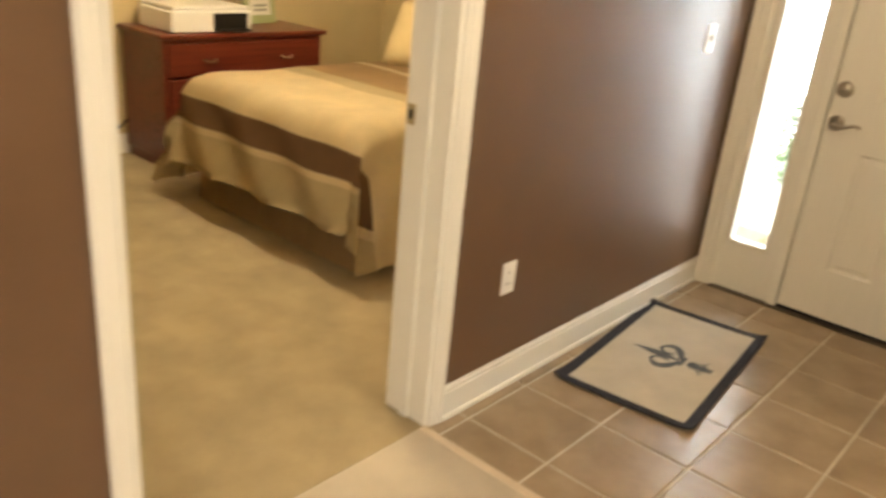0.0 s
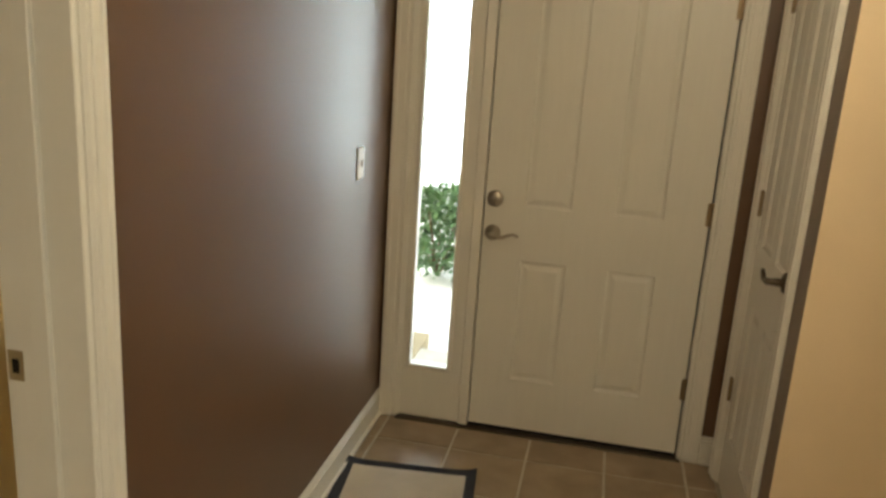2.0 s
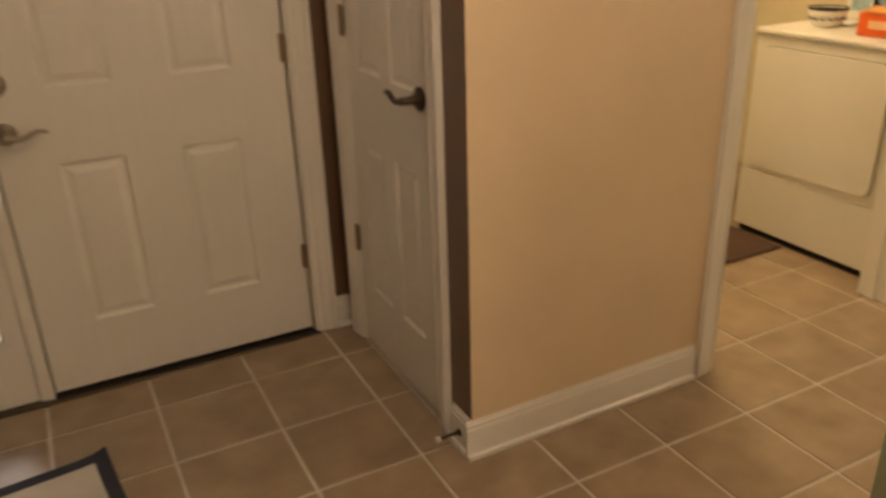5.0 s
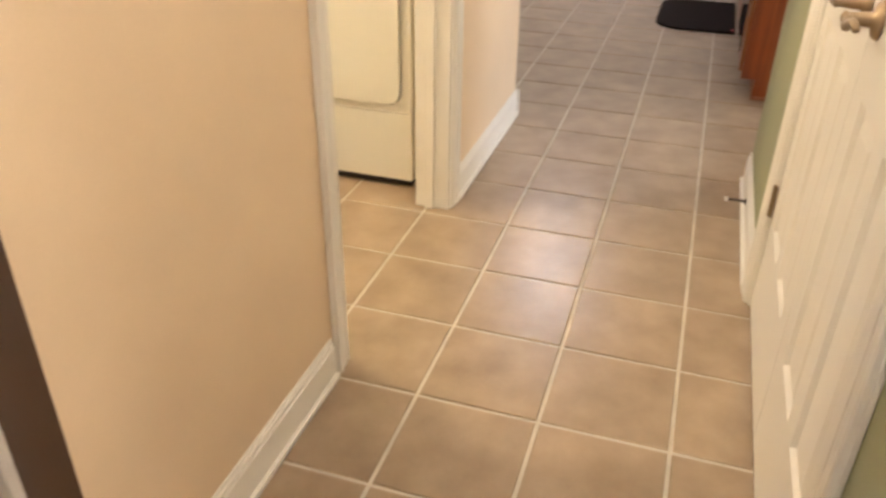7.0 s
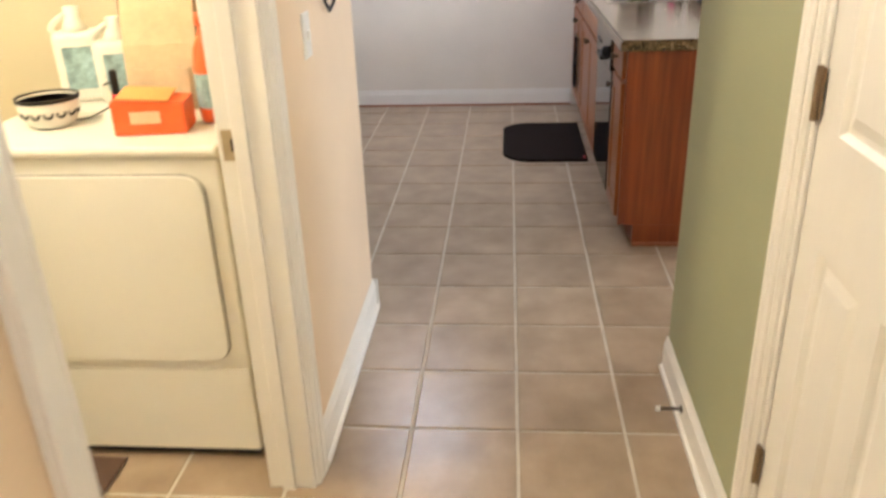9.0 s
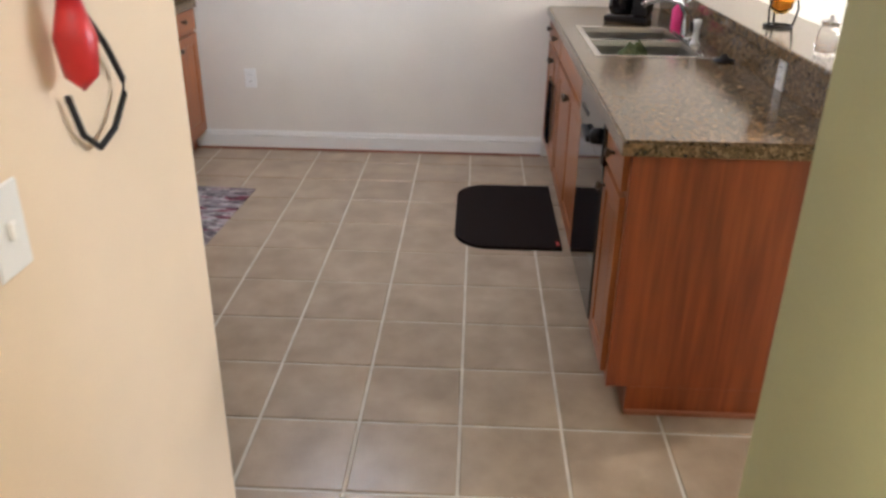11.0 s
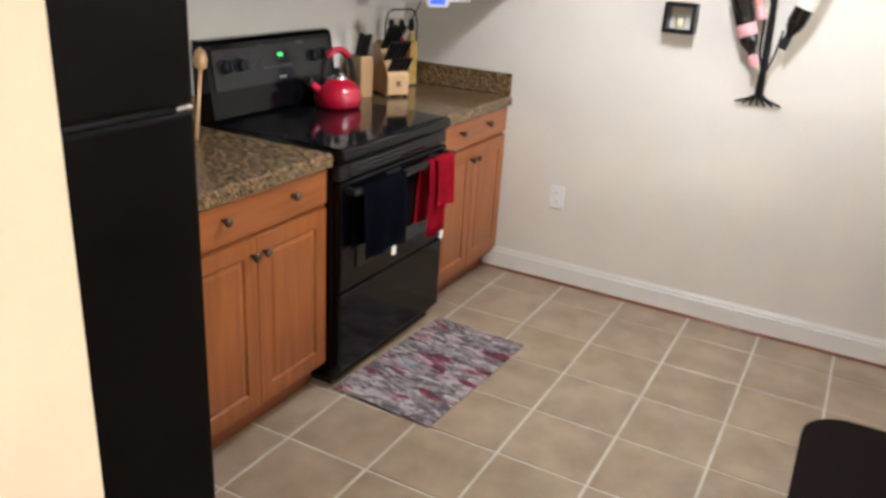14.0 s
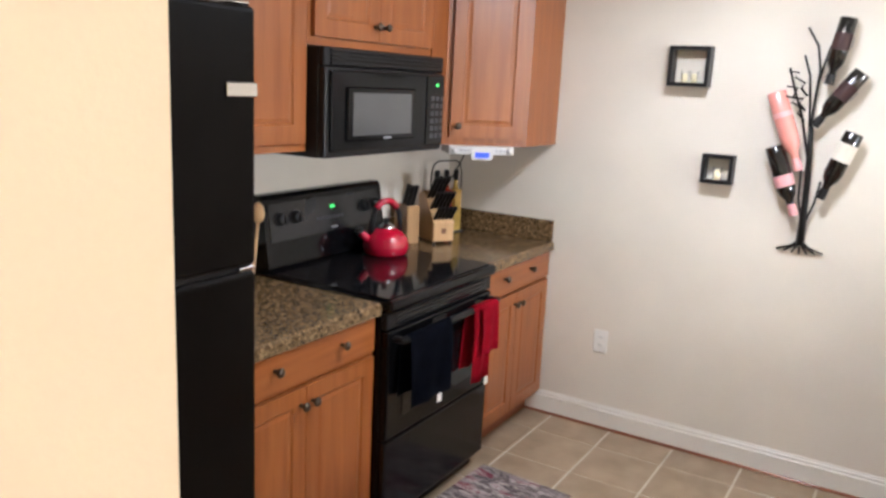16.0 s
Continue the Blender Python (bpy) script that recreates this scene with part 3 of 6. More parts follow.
def ribbon(pts, widths, z):
    """A flat printed stroke of varying width."""
    bm = bmesh.new()
    rows = []
    for i, p in enumerate(pts):
        a, b = pts[max(i - 1, 0)], pts[min(i + 1, len(pts) - 1)]
        way = Vector((b[0] - a[0], b[1] - a[1])).normalized()
        s = Vector((-way.y, way.x)) * widths[i]
        rows.append((bm.verts.new((p[0] + s.x, p[1] + s.y, z)), bm.verts.new((p[0] - s.x, p[1] - s.y, z))))
    for a, b in zip(rows, rows[1:]):
        bm.faces.new((a[0], a[1], b[1], b[0]))
    bmesh.ops.recalc_face_normals(bm, faces=bm.faces)
    return bm


# the lily points towards the brown wall
part("lily_centre", ribbon([(-0.15 + 0.02 * i, 0) for i in range(12)], [0.0005 + 0.022 * math.sin(math.pi * i / 11) ** 1.4 for i in range(12)], 0.0072), INK, mat_)
part("lily_stem", ribbon([(0.08 + 0.012 * i, 0) for i in range(9)], [0.012 + 0.02 * math.sin(i * 0.9) ** 2 for i in range(9)], 0.0072), INK, mat_)
for s in (-1, 1):
    pts = [(0.05 - 0.055 * u - 0.05 * u * u + 0.05 * max(0, u - 0.7), s * (0.012 + 0.085 * math.sin(u * 2.2))) for u in [i / 13 for i in range(14)]]
    part("lily_petal", ribbon(pts, [0.006 + 0.012 * math.sin(math.pi * min(1, i / 12)) for i in range(14)], 0.0074), INK, mat_)
    part("lily_leaf", ribbon([(0.09 + 0.06 * u, s * (0.01 + 0.05 * u * u)) for u in [i / 7 for i in range(8)]], [0.009 * (1 - i / 8) + 0.001 for i in range(8)], 0.0074), INK, mat_)
for s in (-1, 1):
    part("lily_curl", ribbon([(-0.012 + 0.034 * math.cos(a), s * (0.055 + 0.03 * math.sin(a))) for a in [0.4 + 5.2 * i / 17 for i in range(18)]], [0.0075] * 18, 0.0076), INK, mat_)
part("lily_band", bx(0.052, 0.068, -0.04, 0.04, 0.0066, 0.0078), INK, mat_)

# glowing sheet added outside; sends daylight and glare in through the sidelight
fixed("backdrop", bx(-16, 6, 9.0, 9.05, -0.1, 8.0), glow("glowing_daylight_sheet", (0.86, 0.95, 1.0), 6.5), "plain glowing backdrop that stands in for bright daylight outside", "backdrop")
# outside: paving and a shrub before the glowing backdrop
fixed("ground", bx(-300, 300, YF + 0.15, 500, -0.3, -0.1), mat("pale_concrete", (0.76, 0.75, 0.72), 0.9, 0, 0.15, 2, 0.3, 40), "pale paving outside the front door", "ground")
LEAF = mat("evergreen_leaf", (0.12, 0.22, 0.09), 0.6, 0, 0.35, 9, 0.1, 60, lots=9)
BARK = mat("shrub_bark", (0.14, 0.09, 0.05), 0.9, 0, 0.2, 12, 0.5, 60)
shrub = thing("shrub", (-4.75, 4.0, -0.1), "green evergreen shrub on the paving outside", "shrub")
bm = bmesh.new()
for k in range(7):
    a = k * 0.9
    rod(bm, (0, 0, 0), (0.22 * math.cos(a), 0.22 * math.sin(a), 0.48 + 0.07 * math.sin(3 * a)), 0.014, 0.006, 6)
part("trunk", bm, BARK, shrub)
rng = random.Random(5)
vs, fs = [], []
for k in range(2600):
    a, h = rng.uniform(0, 6.283), rng.random()
    r = (0.33 - 0.14 * h) * rng.uniform(0.35, 1.0) * (1 + 0.25 * math.sin(3 * a + 5 * h))
    p = Vector((r * math.cos(a), r * math.sin(a), 0.06 + 0.62 * h))
    d = Vector((rng.gauss(0, 1), rng.gauss(0, 1), rng.gauss(0.3, 0.6))).normalized()
    s = d.cross(Vector((rng.random(), rng.random(), rng.random()))).normalized() * 0.012
    n0 = len(vs)
    vs += [p, p + d * 0.03 + s, p + d * 0.07, p + d * 0.03 - s]
    fs.append((n0, n0 + 1, n0 + 2, n0 + 3))
me = bpy.data.meshes.new("mesh")
me.from_pydata(vs, [], fs)
me.materials.append(LEAF)
crown = new("crown", me)
crown.parent = shrub

# ---- hall and laundry ----
PD = [(0.085, 0.265, 1.07, 1.88), (0.335, 0.515, 1.07, 1.88), (0.085, 0.265, 0.29, 0.87), (0.335, 0.515, 0.29, 0.87)]
for k, x in enumerate((-1.511, -2.112)):
    leaf = rot_door(f"door_{3 + k}", pose(x, YG - 0.004, 0.012, 0, 0, 180), slab(0.596, 2.018, 0.035, PD, 0.03, 0.010, 0.007), DOORW,
                    "closed white panelled leaf of the double hall closet")
    for z in (0.34, 1.12, 1.82):
        hinge(leaf, (-0.004 if k == 0 else 0.6, -0.004, z))
    lever(leaf, (0.535 if k == 0 else 0.06, -0.001, 1.0), 0, -1 if k == 0 else 1, BRASS, 0.10, "aged metal lever handle")


def door_stop(m, label):
    ob = thing("door_stop", m, label, "door stop", "door stops")
    part("base_disc", rod(bmesh.new(), (0, 0, 0), (0, 0.005, 0), 0.011), BRONZE, ob)
    part("rod", tube(bmesh.new(), [(0, 0.004, 0), (0, 0.03, 0.001), (0, 0.065, 0.0)], 0.005, 8), BRONZE, ob, smooth=True)
    part("rubber_tip", rod(bmesh.new(), (0, 0.063, 0), (0, 0.075, 0), 0.008), PLASTIC, ob, "white rubber tip")
    return ob


door_stop(pose(-0.90, YG + 0.013, 0.055), "dark spring door stop on the hallway baseboard")
door_stop(pose(XC - 0.013, 0.60, 0.055, 0, 0, 90), "dark spring door stop on the baseboard beside the closet door")
plate("hall_switch", pose(-0.83, YH, 1.14), "switch", "white toggle switch plate on the hallway wall")
st = thing("laundry_strike_plate", pose(-1.2185, YH + 0.085, 0.965, 0, 0, 0), "small brass strike plate on the laundry jamb", "strike plate")
part("plate", bx(-0.002, 0.0, -0.028, 0.028, -0.036, 0.036, bevel=0.0006), STRIKE, st)
part("hole", bx(-0.0032, -0.0024, -0.008, 0.008, -0.014, 0.014), BLACKM, st)

# dryer, its front towards the laundry doorway
dry = thing("clothes_dryer", (-0.77, 1.07, 0), "white front-loading clothes dryer on the tile floor", "dryer")
part("body", bx(-0.33, 0.36, -0.345, 0.345, 0.03, 0.90, bevel=0.008, seg=2), WHITEA, dry)
part("top_panel", bx(-0.345, 0.36, -0.348, 0.348, 0.902, 0.93, bevel=0.01, seg=2), WHITEA, dry)
bm = bmesh.new()
corner = 0.05
box(bm, -0.346, -0.331, -0.30, 0.30, 0.335, 0.855)
edges = [e for e in bm.edges if abs(e.verts[0].co.x - e.verts[1].co.x) > 0.01]
bmesh.ops.bevel(bm, geom=edges, offset=corner, segments=6, affect="EDGES", profile=0.5)
door = part("door", bm, WHITEA, dry, "white dryer door with rounded corners")
part("door_grip", bx(-0.349, -0.346, 0.17, 0.20, 0.5, 0.7, bevel=0.001), WHITEA, door)
bm = bx(-0.3335, -0.331, -0.304, 0.304, 0.331, 0.859)
bmesh.ops.bevel(bm, geom=[e for e in bm.edges if abs(e.verts[0].co.x - e.verts[1].co.x) > 0.001], offset=0.053, segments=6, affect="EDGES", profile=0.5)
part("door_gap", bm, mat("grey_gap", (0.3, 0.29, 0.25), 0.7), dry, "grey seam round the door")
part("toe_panel", bx(-0.335, -0.331, -0.343, 0.343, 0.035, 0.30, bevel=0.001), WHITEA, dry)
part("console", bx(0.24, 0.36, -0.345, 0.345, 0.93, 1.06, bevel=0.015, seg=2), WHITEA, dry)
part("plinth", bx(-0.31, 0.34, -0.33, 0.33, 0, 0.03), BLACKM, dry)

ORANGE = mat("orange_packaging", (0.75, 0.12, 0.015), 0.4, 0, 0.08, 20, 0.1, 80)
KRAFT = mat("kraft_paper", (0.62, 0.47, 0.29), 0.8, 0, 0.12, 12, 0.4, 60)
MILK = mat("milky_plastic", (0.75, 0.74, 0.66), 0.35, 0, 0.06, 10, 0.05, 60)
BLUEP = mat("blue_print", (0.30, 0.44, 0.46), 0.5, 0, 0.35, 30, 0)
REDP = mat("red_plastic", (0.5, 0.02, 0.02), 0.35, 0, 0.1, 12, 0)
DT = 0.9305
ob = thing("orange_carton", pose(-0.955, 0.93, DT, 0, 0, 8), "crumpled orange carton with a torn top on the dryer", "carton")
bm = bx(-0.055, 0.055, -0.09, 0.09, 0, 0.085, bevel=0.006, seg=2)
for v in bm.verts:
    v.co.z += 0.008 * math.sin(30 * v.co.y) * (v.co.z > 0.05)
part("carton", bm, ORANGE, ob)
part("open_flap", bx(-0.05, 0.05, -0.05, 0.08, 0.087, 0.091, bevel=0.001), mat("yellow_flap", (0.75, 0.33, 0.08), 0.5), ob, at=pose(0, 0, 0.006, 4, -6, 0))
part("label_stripe", bx(-0.0575, -0.0555, -0.03, 0.045, 0.03, 0.06), mat("pale_print", (0.8, 0.5, 0.3), 0.5), ob)
ob = thing("kraft_gusset_bag", pose(-0.70, 0.985, DT, 0, 0, 6), "tan paper bag with a clear front standing on the dryer", "paper bag")
bm = bmesh.new()
lev = [(0.10, 0.05, 0), (0.10, 0.055, 0.08), (0.10, 0.045, 0.18), (0.10, 0.02, 0.27), (0.10, 0.004, 0.32)]
rings = [[bm.verts.new((sx * d, sy * w, z)) for sx, sy in ((-1, -1), (1, -1), (1, 1), (-1, 1))] for w, d, z in lev]
for a, b in zip(rings, rings[1:]):
    for k in range(4):
        bm.faces.new((a[k], a[(k + 1) % 4], b[(k + 1) % 4], b[k]))
bm.faces.new(rings[0])
bm.faces.new(rings[-1])
bmesh.ops.recalc_face_normals(bm, faces=bm.faces)
part("bag", bm, KRAFT, ob)
part("front_print", bx(-0.058, -0.0565, -0.012, 0.012, 0.19, 0.225), REDP, ob, "small red mark", at=pose(0.008, 0, 0, 0, 7, 0))
part("pocket", bx(-0.066, -0.056, -0.075, 0.075, 0.01, 0.12, bevel=0.002), KRAFT, ob)
part("binding", tube(bmesh.new(), [(-0.008, 0.103, 0.0), (-0.03, 0.104, 0.12), (-0.004, 0.103, 0.322), (-0.004, -0.103, 0.322), (-0.03, -0.104, 0.12), (-0.008, -0.103, 0.0)], 0.004, 6),
     mat("brown_binding", (0.16, 0.1, 0.06), 0.8), ob)


def bottle(name, m, prof, body, cap, label, band=None):
    ob = thing(name, m, label, "bottle")
    part("body", lathe(bmesh.new(), prof, 20), body, ob, smooth=True)
    r, z = prof[-1]
    part("cap", lathe(bmesh.new(), [(r + 0.005, 0), (r + 0.006, 0.02), (r + 0.003, 0.03)], 16), cap, ob, smooth=True, at=pose(0, 0, z - 0.004))
    if band:
        part("wrapper", lathe(bmesh.new(), [(prof[1][0] + 0.001, prof[1][1] * 1.3), (prof[1][0] + 0.001, prof[2][1] * 0.92)], 20), band, ob)
    return ob


bottle("orange_detergent_bottle", (-0.86, 0.80, DT), [(0.04, 0), (0.045, 0.03), (0.045, 0.14), (0.038, 0.19), (0.02, 0.23), (0.02, 0.25)], ORANGE, ORANGE,
       "orange detergent bottle with a blue band on the dryer", BLUEP)
for x, y, h in ((-0.62, 1.16, 0.24), (-0.60, 1.29, 0.27)):
    ob = thing("detergent_jug", pose(x, y, DT, 0, 0, 20), "milky white detergent jug with a blue picture", "jug")
    part("body", bx(-0.05, 0.05, -0.065, 0.065, 0, h * 0.75, bevel=0.02, seg=3), MILK, ob, smooth=True)
    part("neck", lathe(bmesh.new(), [(0.04, h * 0.72), (0.03, h * 0.82), (0.02, h * 0.9), (0.022, h)], 18), MILK, ob, smooth=True)
    part("handle", tube(bmesh.new(), arc(lambda u: (0, 0.02 + 0.045 * math.sin(math.pi * u), h * (0.92 - 0.3 * u)), 9), 0.009), MILK, ob, smooth=True)
    part("picture", bx(-0.0512, -0.05, -0.04, 0.04, 0.04, h * 0.6), BLUEP, ob, "faded blue picture")
ob = thing("hand_lotion_tube", (-0.80, 1.10, DT), "slim red and black tube standing on the dryer", "tube")
part("tube", lathe(bmesh.new(), [(0.012, 0), (0.014, 0.05), (0.012, 0.06)], 14), REDP, ob, smooth=True)
part("cap", lathe(bmesh.new(), [(0.011, 0.06), (0.010, 0.12), (0.006, 0.125)], 14), BLACKM, ob, smooth=True)
ob = thing("patterned_bowl", (-0.90, 1.24, DT), "cream bowl with a black rim and ring pattern on the dryer", "bowl")
part("bowl", lathe(bmesh.new(), [(0.045, 0), (0.06, 0.01), (0.075, 0.05), (0.078, 0.075), (0.073, 0.075), (0.068, 0.045), (0.02, 0.02), (0.001, 0.02)], 28), MILK, ob, smooth=True)
part("rim", lathe(bmesh.new(), [(0.079, 0.07), (0.08, 0.08), (0.073, 0.08), (0.073, 0.07)], 28), BLACKM, ob, "black rim")
for k in range(14):
    a = 2 * math.pi * k / 14
    part("ring_mark", lathe(bmesh.new(), [(0.013, 0), (0.013, 0.003), (0.008, 0.003), (0.008, 0)], 12, turn=Euler((0, radians(90), 0)).to_matrix().to_4x4()), BLACKM, ob,
         at=pose(0.0695 * math.cos(a), 0.0695 * math.sin(a), 0.043, 0, 0, math.degrees(a)))
ob = thing("power_cord", (-0.85, 1.13, DT), "thin black cord lying over the dryer top", "cord")
part("cord", tube(bmesh.new(), [(-0.05, 0.12, 0.005), (0.0, 0.03, 0.006), (0.06, -0.02, 0.03), (0.09, -0.02, 0.09), (0.16, 0.06, 0.06), (0.26, 0.1, 0.04)], 0.003, 6), BLACKM, ob, smooth=True)
ob = thing("laundry_mat", pose(-1.42, 1.37, 0.0), "dark brown mat on the laundry floor", "mat")
part("mat", bx(-0.3, 0.3, -0.25, 0.25, 0.0015, 0.012, bevel=0.004), mat("dark_brown_rug", (0.09, 0.05, 0.03), 0.95, 0, 0.2, 8, 0.8, 200), ob)

# lamp bowls on the unseen ceilings; the hall one is added with its fill
def dome(name, x, y, label, s=0.17, e=3.0):
    ob = thing(name, (x, y, 2.44), label, "ceiling light")
    part("base", lathe(bmesh.new(), [(s * 0.9, -0.02), (s * 0.9, 0)], 28), TRIM, ob)
    part("shade", lathe(bmesh.new(), [(0.002, -0.11), (s * 0.5, -0.10), (s * 0.85, -0.06), (s, -0.02), (s * 0.97, -0.02), (s * 0.8, -0.055), (s * 0.45, -0.094), (0.001, -0.104)], 28),
         glow(name + "_glass", (1.0, 0.9, 0.75), e), ob, smooth=True)
    return ob


dome("kitchen_ceiling_light", 1.95, 0.65, "unseen round frosted glass ceiling light")
dome("hall_ceiling_light", -1.5, 0.0, "unseen round frosted glass ceiling light", 0.14)
dome("entry_ceiling_light", -3.35, -0.3, "unseen round frosted glass ceiling light", 0.14)

# ---- kitchen ----
CT = 0.905
KNOB = [(0.006, 0), (0.006, 0.012), (0.012, 0.018), (0.0155, 0.024), (0.012, 0.030), (0.003, 0.032)]
TURN_OUT = Euler((radians(90), 0, 0)).to_matrix().to_4x4()


def knob(parent, x, z, y=0.0):
    return part("knob", lathe(bmesh.new(), KNOB, 16, turn=TURN_OUT), BRONZE, parent, "dark bronze knob", smooth=True, at=pose(x, y, z))


def face_door(parent, x0, x1, z0, z1, knobs, frame_w=0.055, name="door"):
    """A cabinet door on the front at y=0 of the parent, with a raised panel."""
    w, h = x1 - x0, z1 - z0
    d = part(name, slab(w, h, 0.019, [(frame_w, w - frame_w, frame_w, h - frame_w)] if name == "door" else [], 0.016, 0.006, 0.003),
             WOODZ if name == "door" else WOODX, parent, at=pose(x0, -0.019, z0))
    for kx, kz in knobs:
        knob(d, kx - x0, kz - z0, 0.0)
    return d


def base_unit(name, m, w, label, drawer_knobs, door_split, false_front=False, group="kitchen base cabinets", towel=False):
    """A base cabinet 0.6 deep: x 0..w, front at y=0, back at +y."""
    ob = thing(name, m, label, "cabinet", group)
    bm = bx(0, w, 0, 0.56, 0.10, 0.70 if false_front else CT - 0.042)
    if false_front:
        box(bm, 0, w, 0, 0.02, 0.70, CT - 0.042)
    part("body", bm, WOODZ, ob)
    part("toe_kick", bx(0.0, w, 0.06, 0.075, 0, 0.10), TOEKICK, ob, "reddish toe kick")
    e = 0.016
    xs = [e] + ([] if not door_split else [door_split]) + [w - e]
    spans = [(xs[i] + (0.002 if i else 0), xs[i + 1] - (0.002 if i < len(xs) - 2 else 0)) for i in range(len(xs) - 1)]
    if false_front:
        for s in spans:
            face_door(ob, s[0], s[1], 0.735, CT - 0.052, [], name="drawer_front")
    else:
        face_door(ob, e, w - e, 0.735, CT - 0.052, [(x, 0.805) for x in drawer_knobs], name="drawer_front")
    for i, s in enumerate(spans):
        if len(spans) == 2:
            kx = s[1] - 0.024 if i == 0 else s[0] + 0.024
        else:
            kx = s[0] + 0.03
        face_door(ob, s[0], s[1], 0.125, 0.715, [(kx, 0.66)])
    return ob


FN = 1.67
base_unit("base_cabinet", pose(0.86, FN, 0), 0.725, "maple base cabinet with one drawer and two doors beside the refrigerator", (0.22, 0.53), 0.36)
base_unit("base_cabinet", pose(2.357, FN, 0), 0.69, "maple base cabinet with one drawer and two doors in the corner", (0.19, 0.46), 0.335)


def counter(name, x0, x1, y0, y1, label, hole=None):
    bm = bmesh.new()
    if hole:
        hx0, hx1, hy0, hy1 = hole
        o, h = ([[bm.verts.new((x, y, z)) for x, y in ((a0, b0), (a1, b0), (a1, b1), (a0, b1))] for z in (CT - 0.042, CT)]
                for a0, a1, b0, b1 in ((x0, x1, y0, y1), (hx0, hx1, hy0, hy1)))
        for k in range(4):
            q = (k + 1) % 4
            for face in ((o[0][k], o[0][q], o[1][q], o[1][k]), (h[0][k], h[0][q], h[1][q], h[1][k]),
                         (o[1][k], o[1][q], h[1][q], h[1][k]), (o[0][k], o[0][q], h[0][q], h[0][k])):
                bm.faces.new(face)
        bmesh.ops.recalc_face_normals(bm, faces=bm.faces)
        rim = [e for e in bm.edges if all(v in o[1] for v in e.verts)]
        bmesh.ops.bevel(bm, geom=rim, offset=0.006, segments=2, affect="EDGES")
    else:
        box(bm, x0, x1, y0, y1, CT - 0.042, CT, bevel=0.008, seg=2)
    ob = thing(name, (0, 0, 0), label, "countertop", "countertops")
    part("worktop", bm, LAMINATE, ob)
    fy = y0 - 0.003 if y0 > 0 else y1
    part("edge_strip", bx(x0 + 0.001, x1 - 0.001, fy, fy + 0.003, CT - 0.044, CT - 0.007), LAMINATE, ob)
    if hole:
        part("edge_strip", bx(x0 - 0.003, x0, y0 + 0.001, y1, CT - 0.044, CT - 0.007), LAMINATE, ob)
    return ob


counter("countertop", 0.855, 1.588, FN - 0.03, YN - 0.001, "brown granite-print countertop beside the stove")
counter("countertop", 2.355, XK - 0.001, FN - 0.03, YN - 0.001, "brown granite-print countertop in the corner")
single("backsplash", bx(0.855, 1.588, YN - 0.02, YN - 0.001, CT + 0.0005, CT + 0.105, bevel=0.003), LAMINATE, pose(0, 0, 0), "low granite-print backsplash strip on the wall", "backsplash")
single("backsplash", bx(2.355, XK - 0.022, YN - 0.02, YN - 0.001, CT + 0.0005, CT + 0.105, bevel=0.003), LAMINATE, pose(0, 0, 0), "low granite-print backsplash strip on the wall", "backsplash")
single("backsplash", bx(XK - 0.02, XK - 0.001, FN - 0.025, YN - 0.001, CT + 0.0005, CT + 0.105, bevel=0.003), LAMINATE, pose(0, 0, 0), "low granite-print backsplash strip on the end wall", "backsplash")

# stove
W, SX, SY = 0.76, 1.592, 1.61
stove = thing("electric_stove", (SX, SY, 0), "black electric range with a glass cooktop and towels on its handle", "stove")
part("body", bx(0.004, W - 0.004, 0.035, 0.655, 0.03, 0.885, bevel=0.003), BLACK, stove)
part("base_skirt", bx(0.02, W - 0.02, 0.05, 0.62, 0, 0.03), BLACKM, stove)
part("storage_drawer", bx(0.004, W - 0.004, 0.0, 0.034, 0.07, 0.385, bevel=0.008, seg=2), BLACK, stove)
od = part("oven_door", bx(0.004, W - 0.004, 0.0, 0.034, 0.392, 0.80, bevel=0.008, seg=2), BLACK, stove, "glossy black oven door")
part("window", bx(0.10, W - 0.10, -0.003, 0.0, 0.46, 0.70, bevel=0.001), BLACKG, od)
hd = part("handle", tube(bmesh.new(), [(0.03, -0.042, 0.772), (0.2, -0.046, 0.774), (0.5, -0.046, 0.774), (W - 0.03, -0.042, 0.772)], 0.014, 10), BLACKM, od, smooth=True)
for x in (0.035, W - 0.035):
    part("handle_post", bx(x - 0.012, x + 0.012, -0.045, 0.0, 0.762, 0.784, bevel=0.004), BLACKM, od)
vent = part("vent_panel", bx(0.004, W - 0.004, 0.008, 0.034, 0.806, 0.862, bevel=0.003), BLACKM, stove)
for k in range(3):
    part("vent_slot", bx(0.06, W - 0.06, 0.005, 0.008, 0.817 + 0.015 * k, 0.824 + 0.015 * k), BLACKG, vent)
top = part("cooktop_frame", bx(0.0, W, -0.012, 0.655, 0.872, 0.914, bevel=0.010, seg=2), BLACK, stove)
part("glass_top", bx(0.016, W - 0.016, 0.012, 0.56, 0.9146, 0.918, bevel=0.001), BLACKG, stove, "black glass cooktop")
bm = bmesh.new()
vv = [(0.575, 0.915), (0.56, 0.93), (0.60, 1.19), (0.615, 1.205), (0.655, 1.205), (0.655, 0.90)]
la, lb = ([bm.verts.new((x, y, z)) for y, z in vv] for x in (0.006, W - 0.006))
bm.faces.new(la)
bm.faces.new(lb)
for i in range(len(vv)):
    bm.faces.new((la[i], la[(i + 1) % 6], lb[(i + 1) % 6], lb[i]))
bmesh.ops.recalc_face_normals(bm, faces=bm.faces)
guard = part("control_panel", bm, BLACK, stove, "black control panel with dials and a green clock")
tilt = pose(0, 0.586, 1.10, -8.6, 0, 0)
